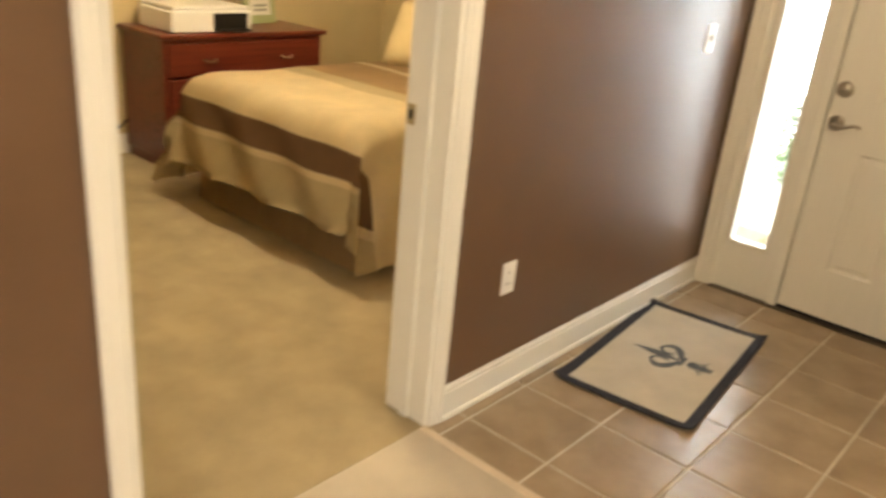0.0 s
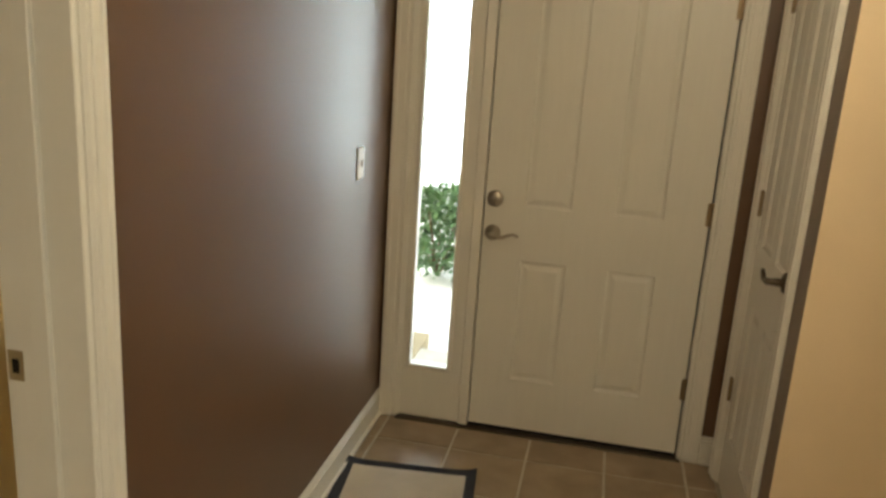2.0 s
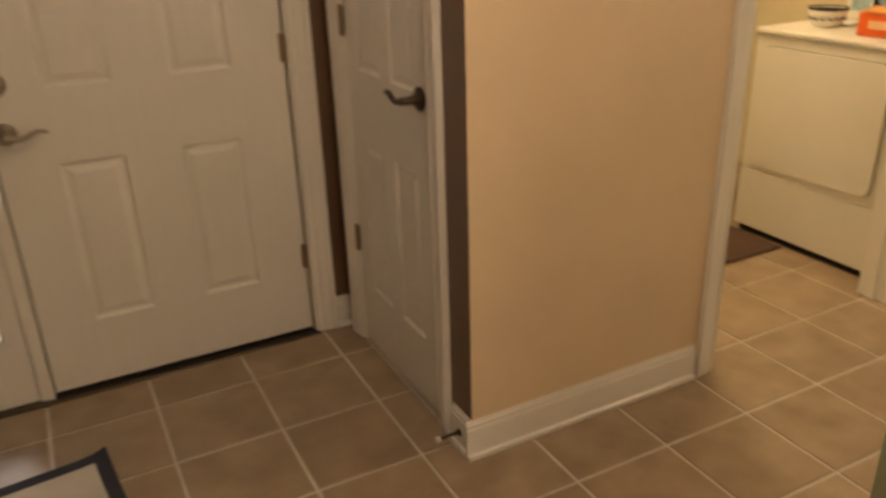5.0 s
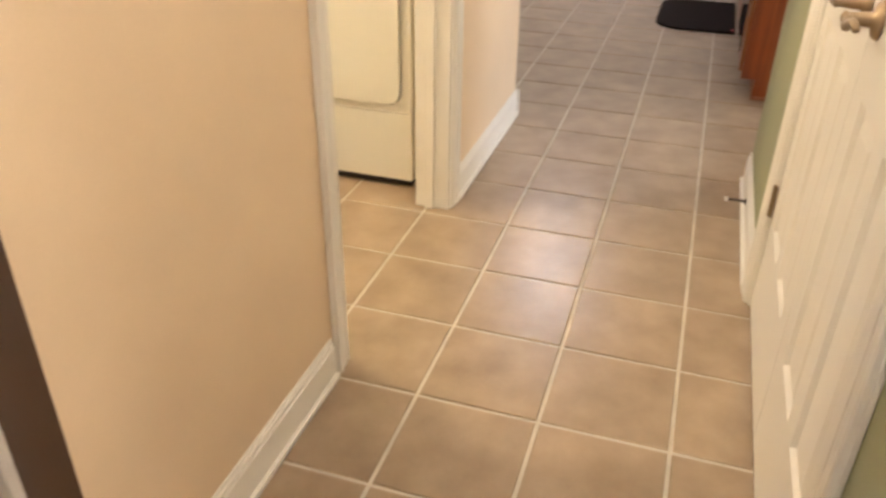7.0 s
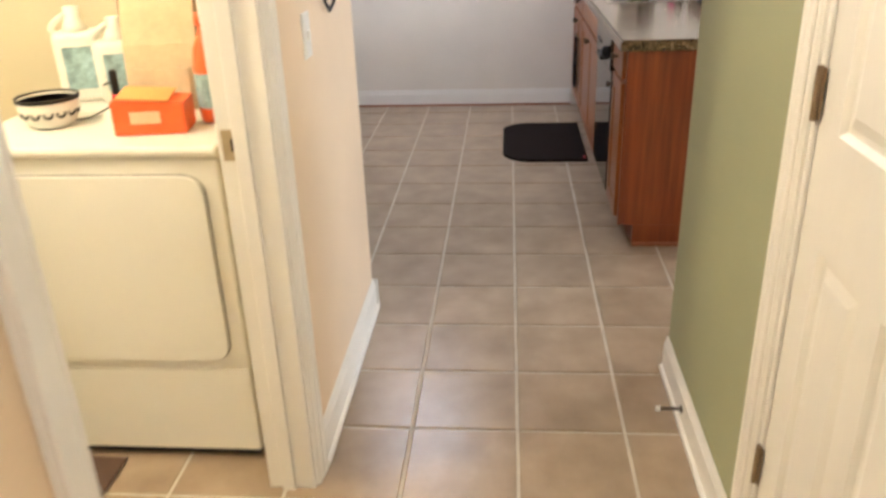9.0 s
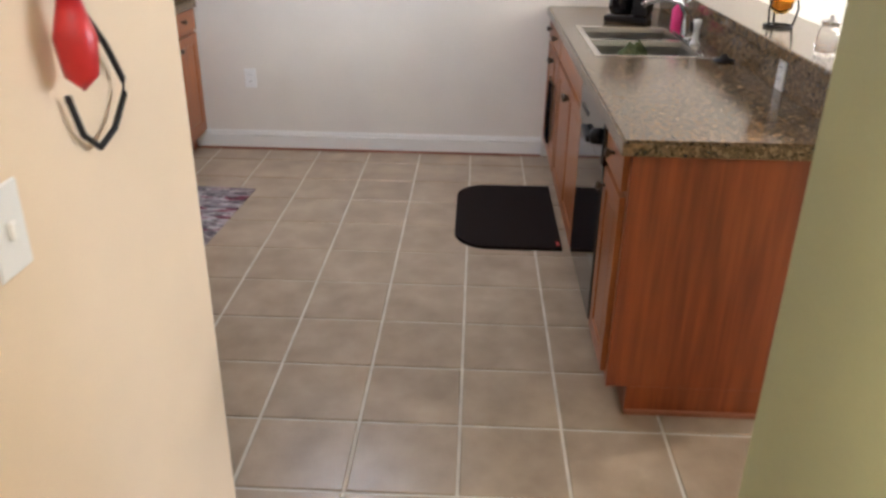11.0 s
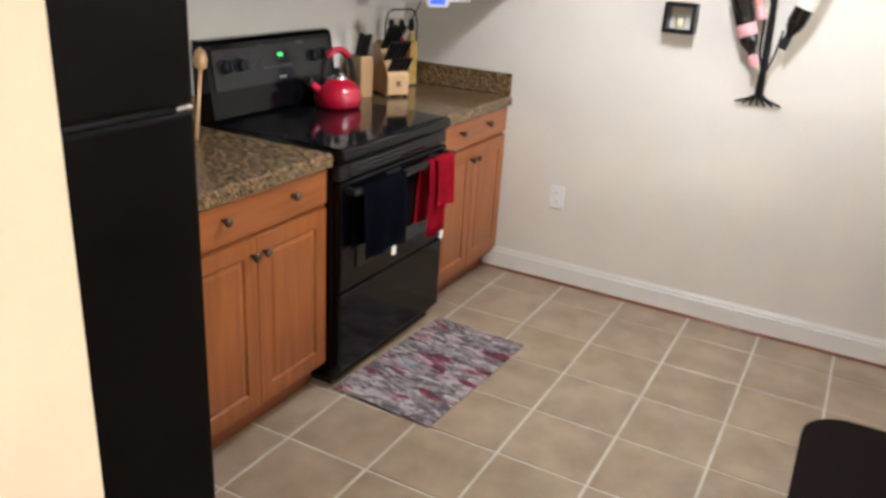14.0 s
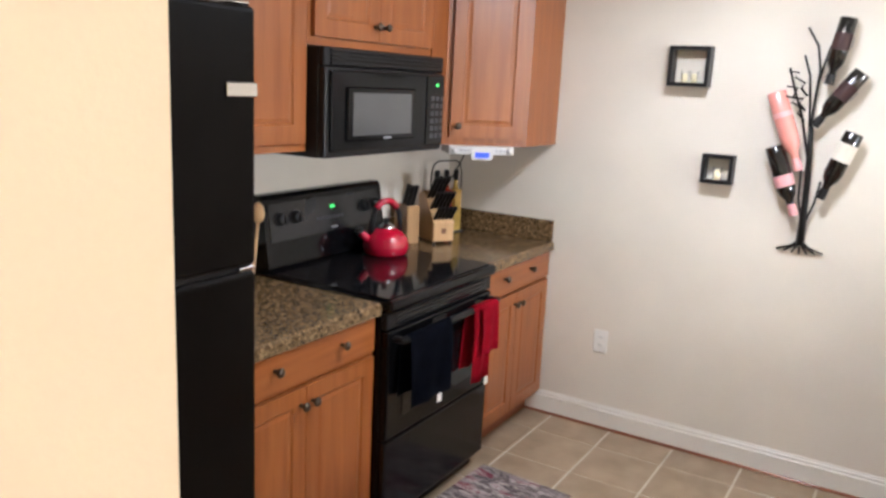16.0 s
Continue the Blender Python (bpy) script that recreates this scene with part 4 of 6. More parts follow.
part("panel_face", bx(0.03, W - 0.03, -0.004, 0.0, -0.075, 0.075, bevel=0.002), mat("charcoal_panel", (0.012, 0.012, 0.013), 0.25), guard, at=tilt)
for x in (0.09, 0.175, 0.61, 0.685):
    part("dial", lathe(bmesh.new(), [(0.026, 0), (0.026, 0.006), (0.021, 0.02), (0.019, 0.024)], 20, turn=TURN_OUT), BLACKM, guard, at=tilt @ pose(x, -0.0042, 0.01), smooth=True)
    part("dial_grip", bx(-0.005, 0.005, -0.036, -0.02, -0.02, 0.02, bevel=0.002), BLACKM, guard, at=tilt @ pose(x, -0.0042, 0.01))
part("clock", bx(0.388, 0.416, -0.0056, -0.0044, 0.022, 0.036), glow("green_digits", (0.1, 0.8, 0.15), 0.35), guard, "green lit clock", at=tilt)
GREYP = mat("grey_print", (0.3, 0.3, 0.3), 0.5)
for k in range(7):
    part("button", bx(0.30 + 0.025 * k, 0.318 + 0.025 * k, -0.0056, -0.0044, -0.02, -0.008), mat("dark_button", (0.035, 0.035, 0.038), 0.4) if k == 0 else bpy.data.materials["dark_button"], guard, at=tilt)
part("badge", bx(0.385, 0.425, -0.0056, -0.0044, -0.06, -0.052), GREYP, guard, "pale badge", at=tilt)


# towels over the oven handle
def towel(name, x, w, front, back, material, label, waves, tag=None, shift=0.0):
    ob = thing(name, (SX + x, SY - 0.045, 0.774), label, "towel")
    bm = bmesh.new()
    rows = []
    path = [(0.024, -back)] + [(0.024, -back * (1 - u)) for u in (0.25, 0.5, 0.75)] + \
           [(0.018 * math.cos(a), 0.018 * math.sin(a)) for a in (0, 0.8, 1.57, 2.3, 3.14)] + [(-0.02, -front * u) for u in (0.2, 0.4, 0.6, 0.8, 1.0)]
    n = 20
    for k, (y, z) in enumerate(path):
        d = max(0.0, -z) / 0.4
        s = 1 if k > 4 else -1
        rows.append([bm.verts.new(((i / n - 0.5) * w * (1 - 0.06 * d * s) + shift * d, y - s * d * 0.010 * (1 + math.sin(i * waves + 1.3 * k * 0.2)) , z)) for i in range(n + 1)])
    for a, b in zip(rows, rows[1:]):
        for i in range(n):
            bm.faces.new((a[i], a[i + 1], b[i + 1], b[i]))
    bmesh.ops.solidify(bm, geom=bm.faces[:], thickness=0.004)
    bmesh.ops.recalc_face_normals(bm, faces=bm.faces)
    part("cloth", bm, material, ob, smooth=True)
    if tag:
        part("tag", bx(tag - 0.014, tag + 0.014, -0.042, -0.040, -front - 0.02, -front + 0.012), PLASTIC, ob, "small white tag")
    return ob


NAVYT = mat("navy_terry_cloth", (0.005, 0.006, 0.011), 0.95, 0, 0.3, 20, 0.9, 260, spec=0.05)
REDT = mat("red_terry_cloth", (0.42, 0.006, 0.022), 0.9, 0, 0.18, 20, 0.9, 260, spec=0.1)
towel("navy_towel", 0.19, 0.28, 0.255, 0.22, NAVYT, "dark navy towel folded over the oven handle", 0.6, 0.03)
towel("red_towel", 0.575, 0.145, 0.30, 0.25, REDT, "long red towel hanging over the oven handle", 0.5, 0.01, -0.03)
ob = towel("red_towel", 0.63, 0.135, 0.19, 0.15, REDT, "red towel folded on top of another on the handle", 0.55)
ob.matrix_basis = pose(SX + 0.605, SY - 0.062, 0.778)
for v in ob.children[0].data.vertices:
    v.co.y = v.co.y * 1.35 if v.co.y > 0 else v.co.y

# kettle on the back burner
RED = mat("red_enamel", (0.42, 0.005, 0.028), 0.12, 0, 0.05, 6, 0, coat=0.5)
ket = thing("kettle", pose(2.18, 2.05, 0.919, 0, 0, -25), "glossy red enamel whistling kettle on the cooktop", "kettle")
part("body", lathe(bmesh.new(), [(0.085, 0), (0.098, 0.012), (0.102, 0.04), (0.094, 0.075), (0.07, 0.10), (0.045, 0.112), (0.043, 0.113)], 32), RED, ket, smooth=True)
lid = part("lid", lathe(bmesh.new(), [(0.044, 0.113), (0.044, 0.122), (0.03, 0.13), (0.008, 0.133)], 24), CHROME, ket, smooth=True)
part("lid_knob", lathe(bmesh.new(), [(0.008, 0.132), (0.014, 0.145), (0.012, 0.155), (0.003, 0.158)], 16), BLACKM, lid, smooth=True)
part("spout", tube(bmesh.new(), [(-0.075, 0, 0.06), (-0.105, 0, 0.085), (-0.125, 0, 0.105)], 0.016, 12, [0.022, 0.018, 0.014]), RED, ket, smooth=True)
part("spout_cap", lathe(bmesh.new(), [(0.018, 0), (0.02, 0.012), (0.01, 0.02)], 14), BLACKM, ket, at=pose(-0.124, 0, 0.104, 0, -40, 0), smooth=True)
part("handle", tube(bmesh.new(), arc(lambda u: (-0.07 * math.cos(math.pi * u), 0, 0.09 + 0.14 * math.sin(math.pi * u) ** 0.7), 17), 0.012, 10), BLACKM, ket, smooth=True)
part("handle_grip", tube(bmesh.new(), arc(lambda u: (-0.07 * math.cos(math.pi * (0.25 + 0.5 * u)), 0, 0.09 + 0.14 * math.sin(math.pi * (0.25 + 0.5 * u)) ** 0.7), 11), 0.0145, 10), RED, ket, "red grip", smooth=True)

# microwave over the stove
MW = 0.76
mwv = thing("microwave", (1.55, 1.873, 1.378), "black over-the-range microwave with a grey window", "microwave")
part("case", bx(0, MW, 0.03, 0.39, 0, 0.375, bevel=0.004), BLACKM, mwv)
part("front", bx(0.0, MW, 0.0, 0.03, 0, 0.31, bevel=0.010, seg=2), BLACKM, mwv)
md = part("door", bx(0.02, 0.61, -0.012, 0.0, 0.02, 0.30, bevel=0.006, seg=2), BLACK, mwv)
part("window_surround", bx(0.10, 0.525, -0.02, -0.012, 0.055, 0.245, bevel=0.006), BLACK, md)
part("window", bx(0.13, 0.495, -0.0215, -0.02, 0.075, 0.225), GREYGLASS, md, "grey glass window")
part("badge", bx(0.315, 0.36, -0.0225, -0.0215, 0.06, 0.068), GREYP, md, "pale badge")
cp = part("control_panel", bx(0.622, MW - 0.01, -0.010, 0.0, 0.02, 0.30, bevel=0.004), BLACK, mwv)
part("clock", bx(0.685, 0.703, -0.0115, -0.010, 0.257, 0.268), glow("green_clock", (0.1, 0.8, 0.12), 0.45), cp, "green lit clock")
for r in range(6):
    for c in range(3):
        part("key", bx(0.65 + 0.036 * c, 0.675 + 0.033 * c, -0.0112, -0.010, 0.05 + 0.03 * r, 0.068 + 0.03 * r), bpy.data.materials["dark_button"], cp)
gr = part("grille", bx(0.0, MW, 0.006, 0.03, 0.312, 0.375, bevel=0.004), BLACKM, mwv)
for k in range(4):
    part("louvre", bx(0.03, MW - 0.03, -0.004, 0.01, 0.318 + 0.014 * k, 0.326 + 0.014 * k, bevel=0.002), BLACKM, gr)

# upper cabinets
FU = YN - 0.32


def upper(name, m, w, z0, z1, label, split, knob_side, rail=0.06):
    ob = thing(name, m, label, "cabinet", "kitchen wall cabinets")
    part("body", bx(0, w, 0, 0.319, z0, z1), WOODZ, ob)
    part("bottom_rail", bx(0, w, -0.002, 0.0, z0, z0 + 0.02), WOODX, ob)
    xs = [0.018] + ([split] if split else []) + [w - 0.018]
    for i in range(len(xs) - 1):
        a, b = xs[i] + (0.002 if i else 0), xs[i + 1] - (0.002 if i < len(xs) - 2 else 0)
        kx = (b - 0.026 if i == 0 else a + 0.026) if split else (a + 0.03 if knob_side < 0 else b - 0.03)
        face_door(ob, a, b, z0 + 0.03, z1 - 0.03, [(kx, z0 + 0.085)], frame_w=rail)
    return ob


upper("wall_cabinet", pose(0.86, FU, 0), 0.68, 1.40, 2.15, "maple wall cabinet beside the microwave", None, -1)
upper("wall_cabinet", pose(1.545, FU, 0), 0.77, 1.757, 2.15, "short maple cabinet with two doors over the microwave", 0.385, 0)
CXA, CYB = 2.45, 1.672
cor = thing("corner_cabinet", (CXA, YN, 0), "maple corner wall cabinet with a slanted door", "cabinet", "kitchen wall cabinets")
bm = bmesh.new()
foot = [(-0.12, -0.001), (XK - CXA - 0.001, -0.001), (XK - CXA - 0.001, CYB - YN), (XK - CXA - 0.33, CYB - YN), (0.0, FU - YN), (-0.12, FU - YN)]
lo, hi = ([bm.verts.new((x, y, z)) for x, y in foot] for z in (1.385, 2.15))
bm.faces.new(lo)
bm.faces.new(hi)
for i in range(6):
    bm.faces.new((lo[i], lo[(i + 1) % 6], hi[(i + 1) % 6], hi[i]))
bmesh.ops.recalc_face_normals(bm, faces=bm.faces)
part("body", bm, WOODZ, cor)
a, b = Vector((0.0, FU - YN, 0)), Vector((XK - CXA - 0.33, CYB - YN, 0))
ang = math.degrees(math.atan2(b.y - a.y, b.x - a.x))
wd = (b - a).length
dr = part("door", slab(wd - 0.05, 0.70, 0.019, [(0.055, wd - 0.105, 0.055, 0.645)], 0.016, 0.006, 0.003), WOODZ, cor, at=pose(a.x, a.y, 1.42, 0, 0, ang) @ pose(0.025, -0.0205, 0))
knob(dr, 0.03, 0.05)
rad = thing("under_cabinet_radio", pose(CXA, FU, 1.385, 0, 0, ang) @ pose(wd / 2 - 0.02, 0.0, 0), "slim silver radio with a blue display under the corner cabinet", "radio")
SILVER = mat("silver_plastic", (0.52, 0.51, 0.50), 0.35, 0.2, 0.05, 10, 0)
part("case", bx(-0.15, 0.15, -0.02, 0.14, -0.04, -0.001, bevel=0.004), SILVER, rad)
for x in (-0.128, 0.128):
    part("dial", lathe(bmesh.new(), [(0.013, 0), (0.012, 0.008), (0.003, 0.010)], 16, turn=TURN_OUT), SILVER, rad, at=pose(x, -0.02, -0.02), smooth=True)
for k in range(6):
    x = (-0.10 + 0.018 * k) if k < 3 else (0.065 + 0.018 * (k - 3))
    part("button", bx(x, x + 0.012, -0.0225, -0.02, -0.025, -0.017), GREYP, rad)
bm = bx(-0.05, 0.05, -0.034, -0.02, -0.062, -0.018)
bmesh.ops.bevel(bm, geom=[e for e in bm.edges if abs(e.verts[0].co.y - e.verts[1].co.y) > 0.01], offset=0.018, segments=5, affect="EDGES", profile=0.5)
disp = part("display_pod", bm, SILVER, rad)
part("display", bx(-0.033, 0.033, -0.0355, -0.034, -0.052, -0.028), glow("blue_display", (0.03, 0.07, 0.55), 0.35), disp, "blue lit display")
ob = thing("radio_cord", (2.96, YN - 0.03, CT + 0.10), "thin black cord hanging from the radio along the wall", "cord")
part("cord", tube(bmesh.new(), [(0.02, -0.14, 0.385), (0.03, -0.10, 0.30), (0.05, -0.04, 0.21), (0.05, 0.005, 0.13), (0.02, 0.018, 0.06), (-0.02, 0.018, 0.0)], 0.0035, 6), BLACKM, ob, smooth=True)

# counter things
BLOCKW = wood("beech_block", (0.5, 0.3, 0.13), (0.62, 0.4, 0.2), "z", 0.4)
kb = thing("knife_block", pose(2.63, 2.08, CT, 0, 0, -28), "slanted beech knife block full of black-handled knives", "knife block")
bm = bmesh.new()
pr = [(-0.08, 0.012), (0.08, 0.012), (0.08, 0.22), (0.03, 0.245), (-0.08, 0.10)]
la, lb = ([bm.verts.new((x, y, z)) for y, z in pr] for x in (-0.055, 0.055))
bm.faces.new(la)
bm.faces.new(lb)
for i in range(5):
    bm.faces.new((la[i], la[(i + 1) % 5], lb[(i + 1) % 5], lb[i]))
bmesh.ops.recalc_face_normals(bm, faces=bm.faces)
bmesh.ops.bevel(bm, geom=bm.edges[:], offset=0.003, segments=1, affect="EDGES")
part("block", bm, BLOCKW, kb)
part("mark", bx(-0.012, 0.012, -0.0812, -0.08, 0.05, 0.075), wood("burnt_mark", (0.16, 0.07, 0.03), (0.2, 0.09, 0.04), "z", 0.5), kb, "small dark burnt mark")
for x in (-0.045, 0.045):
    for y in (-0.07, 0.07):
        part("foot", rod(bmesh.new(), (x, y, 0), (x, y, 0.012), 0.008), BLACKM, kb)
for r in range(3):
    for c in range(5 - (r == 2)):
        p = Vector((-0.042 + 0.021 * c, -0.065 + 0.036 * r, 0.12 + 0.046 * r))
        d = Vector((0, -0.62, 0.78))
        bm = rod(bmesh.new(), p, p + d * (0.075 + 0.03 * r), 0.0085, 0.0105, 8)
        part("knife_handle", bm, BLACKM, kb)
scis = part("scissor_handle", tube(bmesh.new(), arc(lambda u: (0.015 * math.cos(6.283 * u), 0.01, 0.28 + 0.02 * math.sin(6.283 * u)), 14), 0.004, 6), BLACKM, kb, smooth=True)
utb = thing("utensil_block", pose(2.51, 2.17, CT, 0, 0, -20), "older brown wooden block with dark handles behind the knives", "knife block")
part("block", bx(-0.035, 0.035, -0.06, 0.05, 0, 0.18, bevel=0.004), wood("brown_block", (0.36, 0.21, 0.09), (0.46, 0.28, 0.13)), utb)
for k, (x, y) in enumerate(((-0.015, -0.03), (0.015, -0.02), (0.0, 0.02))):
    part("knife_handle", rod(bmesh.new(), (x, y, 0.175), (x - 0.01, y - 0.05, 0.275), 0.01, 0.012, 8), BLACKM, utb)
cad = thing("bottle_caddy", pose(2.855, 2.165, CT, 0, 0, -15), "wire caddy holding three square glass oil bottles", "caddy")
part("rack", tube(bmesh.new(), [(-0.105, 0, 0.0), (-0.105, 0, 0.30), (-0.09, 0, 0.35), (-0.06, 0, 0.365), (0.06, 0, 0.365), (0.09, 0, 0.35), (0.105, 0, 0.30), (0.105, 0, 0.0)], 0.004, 6), BLACKM, cad, smooth=True)
part("tray", bx(-0.105, 0.105, -0.035, 0.035, 0, 0.006), BLACKM, cad)
for k, c in enumerate(((0.30, 0.16, 0.05), (0.35, 0.04, 0.02), (0.5, 0.33, 0.08))):
    bo = part("bottle", bx(-0.026, 0.026, -0.026, 0.026, 0.007, 0.22, bevel=0.006, seg=2), mat(f"oil_{k}", c, 0.1, 0, 0.2, 20, 0, coat=0.6), cad, at=pose(-0.066 + 0.066 * k, 0, 0))
    part("neck", lathe(bmesh.new(), [(0.02, 0.215), (0.011, 0.245), (0.011, 0.27)], 14), bpy.data.materials[f"oil_{k}"], bo, smooth=True)
    part("stopper", lathe(bmesh.new(), [(0.013, 0.265), (0.014, 0.31), (0.01, 0.32)], 14), BLACKM, bo, smooth=True)
spn = thing("wooden_spoon", pose(1.415, 2.08, CT), "wooden spoon leaning against the stove's control panel", "spoon")
part("handle", tube(bmesh.new(), [(0, 0, 0.004), (0.135, 0.10, 0.22)], 0.006, 8), BLOCKW, spn, smooth=True)
part("bowl", lathe(bmesh.new(), [(0.001, 0), (0.02, 0.015), (0.025, 0.04), (0.018, 0.07), (0.001, 0.085)], 16, at=(0.135, 0.10, 0.205)), BLOCKW, spn, smooth=True)

# refrigerator
fr = thing("refrigerator", (-0.06, 1.455, 0), "black pebbled top-freezer refrigerator", "refrigerator")
part("body", bx(0.005, 0.865, 0.065, 0.79, 0.03, 1.795, bevel=0.004), FRIDGE, fr)
fd = part("fridge_door", bx(0.0, 0.87, 0.0, 0.058, 0.06, 1.192, bevel=0.014, seg=3), FRIDGE, fr)
zd = part("freezer_door", bx(0.0, 0.87, 0.0, 0.058, 1.204, 1.80, bevel=0.014, seg=3), FRIDGE, fr)
part("door_gasket", bx(0.01, 0.86, 0.02, 0.05, 1.19, 1.206), BLACKM, fr)
part("badge", bx(0.775, 0.868, -0.005, 0.0, 1.60, 1.632, bevel=0.002), STEEL, zd, "brushed silver badge")
part("hinge_cap", bx(0.80, 0.86, 0.01, 0.08, 1.80, 1.81, bevel=0.004), STEEL, fr, "metal hinge cover")
part("middle_hinge", bx(0.82, 0.868, 0.004, 0.05, 1.193, 1.203, bevel=0.002), STEEL, fr)
for z0, z1, d_ in ((0.62, 1.13, fd), (1.26, 1.6, zd)):
    part("handle", tube(bmesh.new(), [(0.05, 0.0, z0), (0.05, -0.05, z0 + 0.03), (0.05, -0.05, z1 - 0.03), (0.05, 0.0, z1)], 0.013, 8), BLACKM, d_, smooth=True)
part("toe_grille", bx(0.03, 0.84, 0.05, 0.065, 0.0, 0.055), BLACKM, fr)
part("wheel", rod(bmesh.new(), (0.78, 0.03, 0.018), (0.83, 0.03, 0.018), 0.018), BLACKM, fr)

# kitchen rug before the stove
KR = speckled("printed_rug", [(0.30, (0.02, 0.018, 0.02)), (0.38, (0.17, 0.03, 0.05)), (0.44, (0.45, 0.40, 0.38)), (0.49, (0.07, 0.05, 0.05)), (0.54, (0.32, 0.27, 0.27)), (0.60, (0.05, 0.04, 0.045)), (0.66, (0.48, 0.42, 0.38)), (0.74, (0.15, 0.22, 0.25))], 6.5, 0.95, 0.2, 0.0, 0.4, stretch=(1.9, 0.75, 1))
rug = thing("kitchen_rug", pose(1.955, 1.40, 0.001, 0, 0, 177), "thin rug with a busy red and grey print before the stove", "rug")
part("rug_body", sheet(0.755, 0.43, 0.004, 30, 14, lambda u, v: 0.0005 + 0.0015 * abs(math.sin(9 * u)) * v), KR, rug)
# wall things on the end wall
def shadow_box(y, z, w, h, d, label):
    ob = thing("shadow_box", pose(XK, y, z, 0, 0, -90), label, "wall shelf", "shadow boxes")
    t = 0.016
    part("frame_side", bx(-w / 2, -w / 2 + t, -d, 0, -h / 2, h / 2, bevel=0.001), BLACKM, ob)
    part("frame_side", bx(w / 2 - t, w / 2, -d, 0, -h / 2, h / 2, bevel=0.001), BLACKM, ob)
    part("frame_top", bx(-w / 2 + t, w / 2 - t, -d, 0, h / 2 - t, h / 2), BLACKM, ob)
    part("frame_base", bx(-w / 2 + t, w / 2 - t, -d, 0, -h / 2, -h / 2 + t), BLACKM, ob)
    return ob


WAX = mat("cream_wax", (0.75, 0.66, 0.42), 0.5, 0, 0.05, 12, 0)
CLEAR = glass("candle_glass")
CLEAR.node_tree.nodes["Principled BSDF"].inputs["IOR"].default_value = 1.06
shadow_box(1.053, 1.772, 0.175, 0.17, 0.075, "black cube shelf on the wall holding two small candles")
shadow_box(0.888, 1.342, 0.132, 0.125, 0.065, "small black cube shelf on the wall holding one candle")
for y, z, s in ((1.073, 1.7035, 0.9), (1.033, 1.7035, 0.9), (0.888, 1.2957, 1.0)):
    ob = thing("votive_candle", (XK - 0.035, y, z), "small cream candle in a glass on a cube shelf", "candle")
    part("wax", lathe(bmesh.new(), [(0.014 * s, 0), (0.015 * s, 0.04 * s), (0.001, 0.041 * s)], 16), WAX, ob, smooth=True)
    part("glass", lathe(bmesh.new(), [(0.017 * s, 0), (0.0185 * s, 0.055 * s), (0.0175 * s, 0.055 * s), (0.0162 * s, 0.003)], 16), CLEAR, ob, smooth=True).visible_shadow = False
plate("kitchen_outlet", pose(XK, 1.352, 0.446, 0, 0, -90), "outlet", "white outlet plate low on the kitchen end wall")

IRON = mat("black_wrought_iron", (0.015, 0.014, 0.013), 0.45, 0.6, 0.2, 30, 0.3, 120)
tree = thing("wine_rack_tree", pose(XK, 0.522, 1.03, 0, 0, -90), "black wrought iron tree wall rack holding five wine bottles", "wine rack")
# local: x to the right on the wall, -y out of the wall, z up
part("trunk", tube(bmesh.new(), [(0, -0.03, 0.03), (0.0, -0.035, 0.15), (-0.005, -0.035, 0.3), (-0.012, -0.035, 0.42), (-0.02, -0.035, 0.52)], 0.012, 10, [0.018, 0.014, 0.013, 0.012, 0.010]), IRON, tree, smooth=True)
for k in range(7):
    a = -1.2 + 0.4 * k
    part("root", tube(bmesh.new(), [(0, -0.03, 0.05), (0.03 * a, -0.032, 0.02), (0.075 * a, -0.012, -0.012 + 0.008 * abs(a))], 0.005, 6), IRON, tree, smooth=True)
for pts in ([(-0.02, -0.035, 0.5), (-0.02, -0.03, 0.62), (-0.015, -0.03, 0.74), (-0.035, -0.03, 0.84), (-0.08, -0.025, 0.91)],
            [(-0.02, -0.035, 0.45), (-0.035, -0.03, 0.6), (-0.05, -0.03, 0.72), (-0.08, -0.025, 0.80)],
            [(-0.02, -0.035, 0.40), (-0.06, -0.03, 0.56), (-0.10, -0.03, 0.66), (-0.13, -0.025, 0.75)],
            [(0.0, -0.035, 0.1), (-0.03, -0.03, 0.22), (-0.035, -0.03, 0.36)],
            [(0.0, -0.035, 0.1), (0.03, -0.03, 0.2), (0.045, -0.03, 0.3)],
            [(-0.015, -0.035, 0.70), (0.0, -0.04, 0.78), (0.015, -0.05, 0.84)]):
    part("branch", tube(bmesh.new(), pts, 0.005, 6), IRON, tree, smooth=True)
for s, z in ((1, 0.70), (-1, 0.64), (1, 0.60)):
    part("leaf_twig", tube(bmesh.new(), [(-0.05, -0.03, z - 0.06), (-0.075, -0.05, z - 0.03), (-0.06, -0.06, z - 0.01), (-0.10, -0.07, z + 0.012 * s), (-0.085, -0.075, z + 0.03), (-0.125, -0.08, z + 0.035)], 0.004, 6), IRON, tree, smooth=True)
DARKG = mat("dark_bottle_glass", (0.008, 0.007, 0.006), 0.08, 0, 0.2, 6, 0, coat=0.5)
PINKG = mat("pink_wine_bottle", (0.74, 0.31, 0.26), 0.15, 0, 0.1, 6, 0, coat=0.5)
LABELS = {"pink": mat("pink_paper", (0.72, 0.36, 0.36), 0.6), "white": mat("white_paper", (0.72, 0.68, 0.58), 0.6), "dark": mat("dark_red_paper", (0.035, 0.010, 0.009), 0.6)}
BOT = [(0.034, 0), (0.038, 0.006), (0.038, 0.19), (0.033, 0.215), (0.016, 0.245), (0.0145, 0.30), (0.017, 0.302), (0.017, 0.31)]
